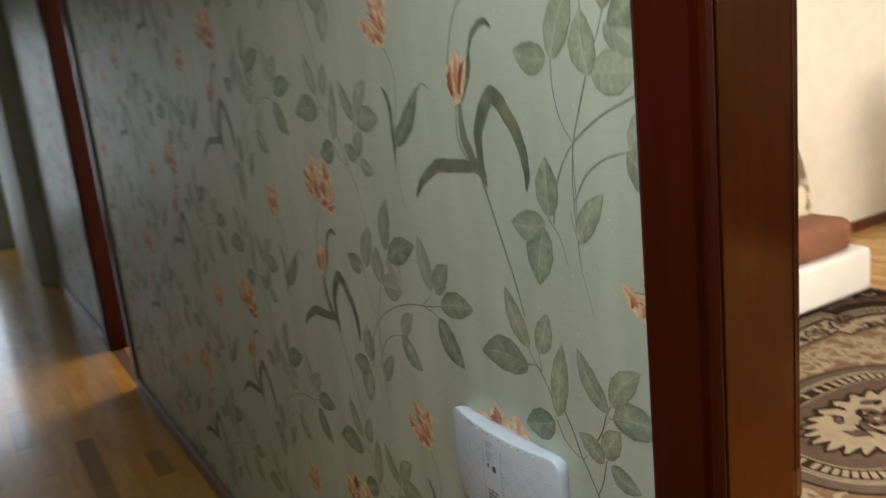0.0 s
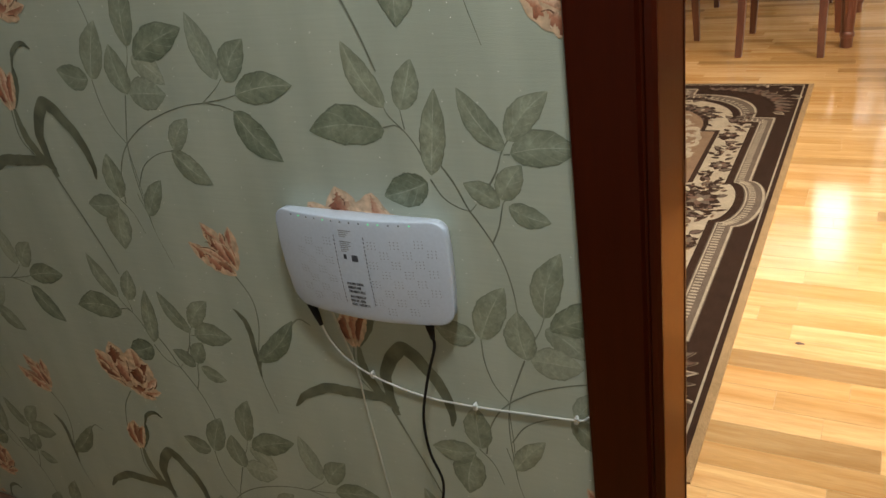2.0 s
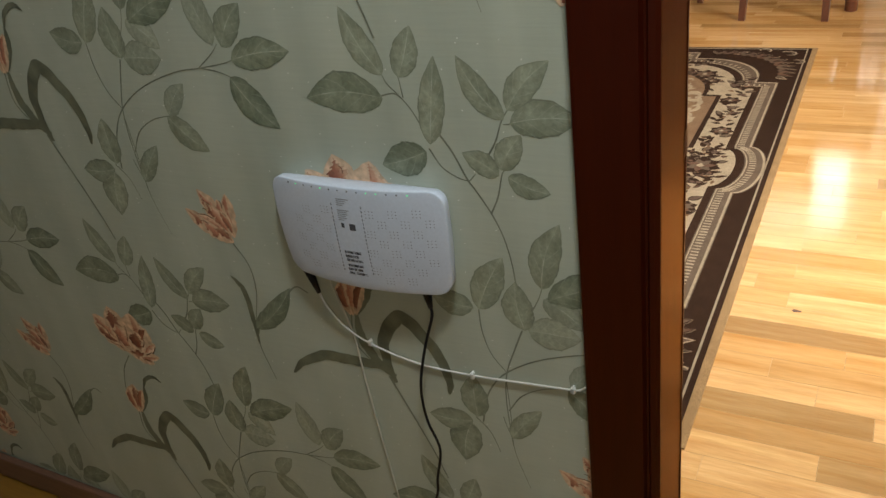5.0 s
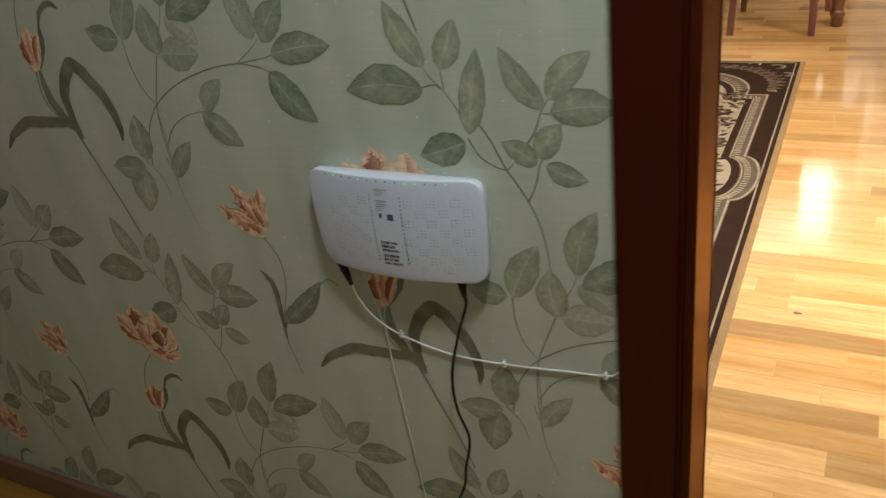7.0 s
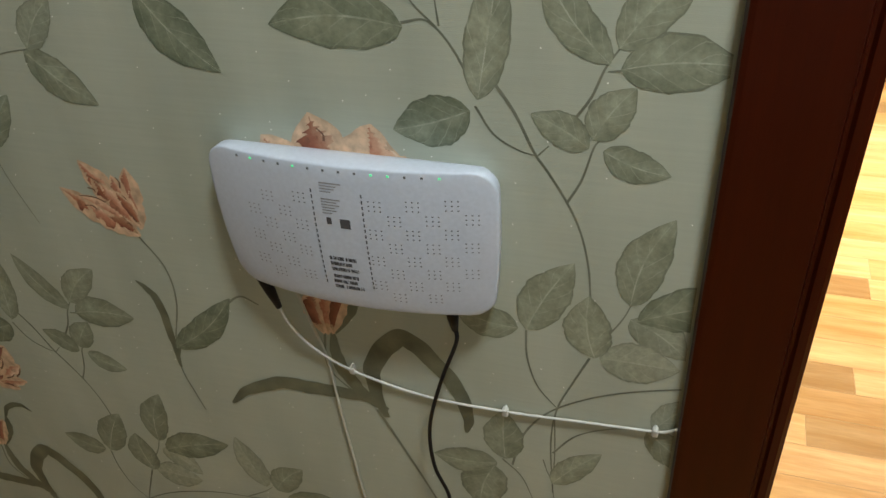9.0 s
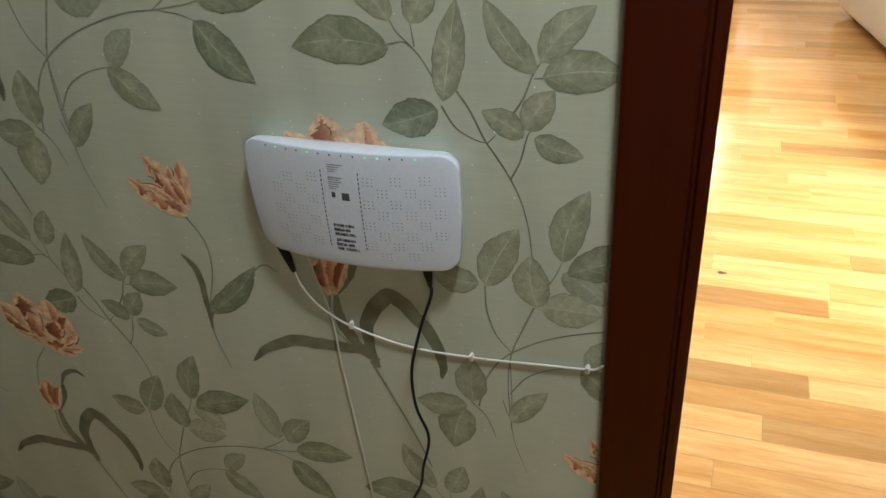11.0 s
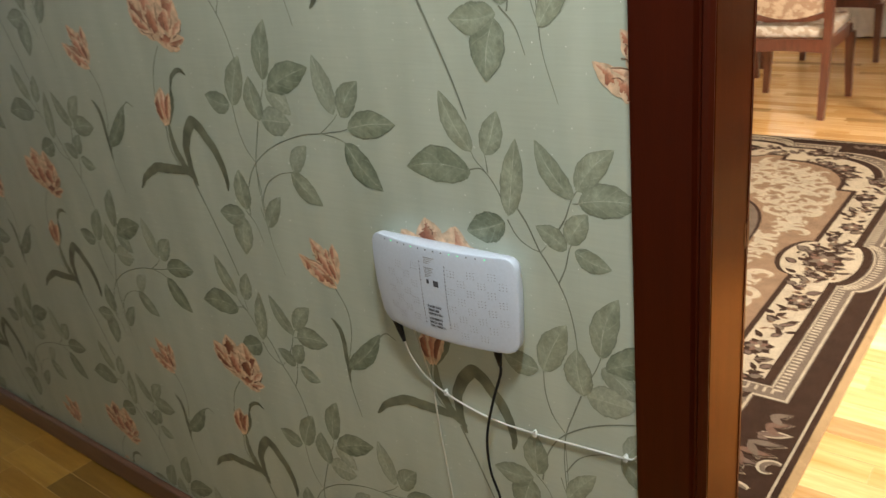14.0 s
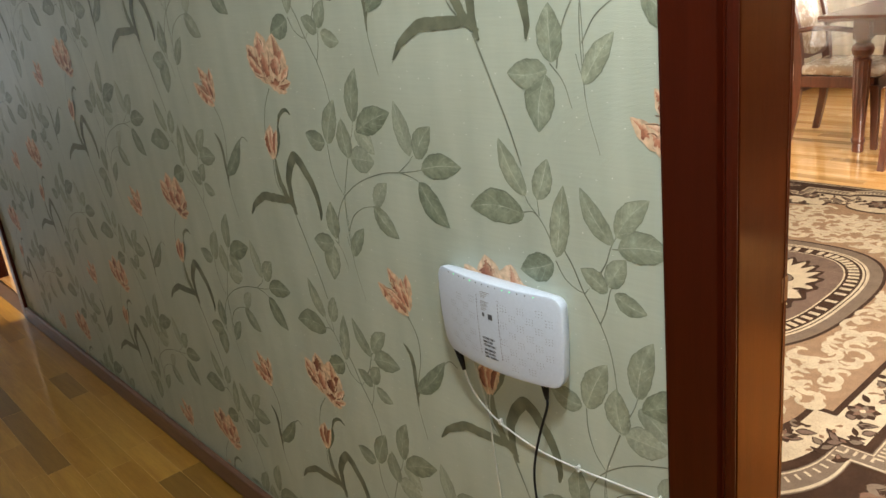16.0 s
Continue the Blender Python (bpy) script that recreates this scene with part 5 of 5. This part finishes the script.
def sofa(name, at, label):
    """Local: seat front along x at y = 0, back towards +y; 1.85 long."""
    s = thing(name, at, label, "sofa", group="sofas")
    part("base", box(0, 0, 0.03, 1.85, 0.79, 0.25, bevel=0.03, seg=4), LEATHER, s, "ivory leatherette base", smooth=True)
    for x in (0.06, 1.75):
        for y in (0.06, 0.68):
            part("foot", box(x, y, 0, x + 0.05, y + 0.05, 0.035, bevel=0.004), BLACK, s)
    for k in range(2):
        part("seat_cushion", box(0.13 + 0.80 * k, 0.012, 0.252, 0.925 + 0.80 * k, 0.595, 0.42, bevel=0.05, seg=4), PLUSH, s, "brown plush seat cushion", smooth=True)
    for x0, x1 in ((0, 0.125), (1.735, 1.85)):
        part("armrest", box(x0, 0.34, 0.252, x1, 0.79, 0.58, bevel=0.04, seg=4), LEATHER, s, "ivory leatherette arm", smooth=True)
    part("backrest", box(0.13, 0.60, 0.252, 1.73, 0.79, 0.82, bevel=0.06, seg=4), PLUSH, s, "brown plush back", smooth=True)
    return s


sofa("sofa", pose(1.90, 2.27, 0), "ivory leatherette sofa with brown plush seats beside the rug")
sofa("sofa", pose(3.97, 0.075, 0, 0, 0, 194), "ivory leatherette sofa with brown plush seats by the bare floor")


def throw_pillow(at, label):
    bm = bmesh.new()
    for s in (-1, 1):
        g = [[bm.verts.new((x, s * (0.010 + 0.055 * (1 - (x / 0.21) ** 4) * (1 - (z / 0.21) ** 4)), z)) for x in np.linspace(-0.21, 0.21, 13)] for z in np.linspace(-0.21, 0.21, 13)]
        for a, b in zip(g, g[1:]):
            for k in range(12):
                bm.faces.new((a[k], a[k + 1], b[k + 1], b[k]))
    bmesh.ops.recalc_face_normals(bm, faces=bm.faces[:])
    return tagged(part("throw_pillow", bm, CUSHION, smooth=True, at=at), label, "pillow")


throw_pillow(pose(3.46, 2.56, 0.615, -20, 14, 8), "cream and dark brown patterned throw pillow leaning on the sofa")


# ---------------------------------------------------------------- curtains, socket
def curtain(name, y0, y1, z0, z1, x, folds, depth, m, label, tie=None):
    bm = bmesh.new()
    n, k = folds * 8, 14
    g = []
    for i in range(n + 1):
        col = []
        for j in range(k + 1):
            t, s = j / k, i / n
            z = z1 + (z0 - z1) * t
            y = y0 + (y1 - y0) * s
            if tie:
                pull = math.exp(-((z - tie[1]) / 0.38) ** 2) if z > tie[1] else 0.9 * math.exp(-((z - tie[1]) / 0.9) ** 2)
                y += (tie[0] - y) * 0.72 * pull
            col.append(bm.verts.new((x + depth * math.sin(2 * math.pi * folds * s + 0.6 * math.sin(5 * s)) * (0.6 + 0.4 * t), y, z)))
        g.append(col)
    for a, b in zip(g, g[1:]):
        for j in range(k):
            bm.faces.new((a[j], b[j], b[j + 1], a[j + 1]))
    return tagged(part(name, bm, m, smooth=True), label, "curtain")


curtain("sheer_curtain", 0.73, 3.04, 0.04, 2.50, 6.17, 17, 0.022, SHEER, "white sheer net curtain across the window")
# added piece, unseen: leaves only the upper gap to mirror in the floor
curtain("sheer_curtain", 0.47, 0.75, 0.04, 1.44, 6.185, 2, 0.016, SHEER, "short white sheer net, added unseen to cut the window's glare on the floor")
curtain("sheer_curtain", -0.05, 0.49, 0.04, 2.50, 6.17, 5, 0.022, SHEER, "white sheer net curtain across the window")
curtain("drape", 2.20, 2.80, 0.72, 2.50, 6.08, 6, 0.030, DRAPE, "taupe drape gathered up beside the window", tie=(2.52, 0.80))
rod = bmesh.new()
add_tube(rod, [(6.12, -0.3, 2.53), (6.12, 3.04, 2.53)], 0.014, 10)
tagged(part("curtain_rod", rod, CHAIRWOOD, smooth=True), "wooden curtain rod above the window", "curtain rod")
sock = thing("power_socket", pose(5.62, 3.079, 0.52), "white wall socket on the cream wall", "socket")
part("plate", box(-0.04, -0.010, -0.04, 0.04, 0, 0.04, bevel=0.004), PVC, sock)
part("insert", box(-0.024, -0.0125, -0.024, 0.024, -0.009, 0.024, bevel=0.002), SHELL, sock)

# ---------------------------------------------------------------- floors, strip by strip
def strip_mesh(w, l, h, m):
    """One floor strip, length along y from 0, its upper edges chamfered."""
    e = 0.0005
    lo = [(-w / 2, 0, -h), (w / 2, 0, -h), (w / 2, l, -h), (-w / 2, l, -h)]
    mid = [(x, y, -e * 0.7) for x, y, _ in lo]
    up = [(-w / 2 + e, e, 0), (w / 2 - e, e, 0), (w / 2 - e, l - e, 0), (-w / 2 + e, l - e, 0)]
    me = bpy.data.meshes.new("strip")
    faces = [(8, 9, 10, 11)]
    for a in (0, 4):
        faces += [(a + k, a + (k + 1) % 4, a + 4 + (k + 1) % 4, a + 4 + k) for k in range(4)]
    me.from_pydata(lo + mid + up, [], faces)
    me.materials.append(m)
    me.materials.append(EDGEWOOD)
    for k in range(1, 9):
        me.polygons[k].material_index = 1
    return me


def strip_floor(name, x0, x1, y0, y1, w, lengths, m, label, near, most, seed):
    """A strip floor along y; strips inside near are objects, the rest one joined mesh."""
    r = random.Random(seed)
    floor = tagged(part(name, box(x0, y0, -0.06, x1, y1, -0.004), JOINT), label, "floor", kind="structure")
    shared = {}
    verts, faces, slots, count = [], [], [], 0
    for i in range(int((x1 - x0) / w)):
        x = x0 + w * (i + 0.5)
        y = y0 - 0.0
        first = True
        while y < y1 - 0.03:
            l = r.choice(lengths) * (r.choice((0.4, 0.7, 1.0)) if first else 1.0)
            first = False
            l = round(min(l, y1 - y), 3)
            g = 0.0003
            inside = near[0] < x < near[1] and y + l > near[2] and y < near[3] and count < most
            key = (l,)
            if key not in shared:
                shared[key] = strip_mesh(w - g, l - g, 0.004, m)
            if inside:
                ob = new("floor_strip", shared[key])
                ob.parent = floor
                ob.location = (x, y, 0)
                count += 1
            else:
                me = shared[key]
                base = len(verts)
                verts += [(v.co.x + x, v.co.y + y, v.co.z) for v in me.vertices]
                faces += [tuple(base + k for k in f.vertices) for f in me.polygons]
                slots += [f.material_index for f in me.polygons]
            y += l
    me = bpy.data.meshes.new("floor_strips")
    me.from_pydata(verts, [], faces)
    me.materials.append(m)
    me.materials.append(EDGEWOOD)
    me.polygons.foreach_set("material_index", slots)
    rest = new("floor_strips", me)
    rest.parent = floor
    rest["kind"] = "stuff"
    return floor


strip_floor("floor_hall", -1.42, 0.64, -2.1, 9.1, 0.0687, (0.24, 0.32, 0.42, 0.5), HALLWOOD, "amber brown wood block floor", (-0.35, 0.60, 1.7, 5.2), 250, 3)
strip_floor("floor_room", 0.64, 6.46, -1.8, 6.6, 0.0728, (0.42, 0.55, 0.75, 0.95), OAK, "glossy blond wooden strip floor", (1.0, 6.3, -0.15, 2.6), 330, 8)
# a dark knot in one strip
bm = bmesh.new()
add_slab(bm, [(1.722 + 0.0055 * math.cos(t) * (1 + 0.3 * math.sin(3 * t)), 0.444 + 0.0115 * math.sin(t)) for t in (2 * math.pi * k / 14 for k in range(14))], 0.0, 0.0006)
tagged(part("floor_knot", bm, plain("knot_wood", (0.09, 0.035, 0.012), 0.3, vary=0.4, scale=120)), "small dark knot in the blond floor", "knot", kind="structure")
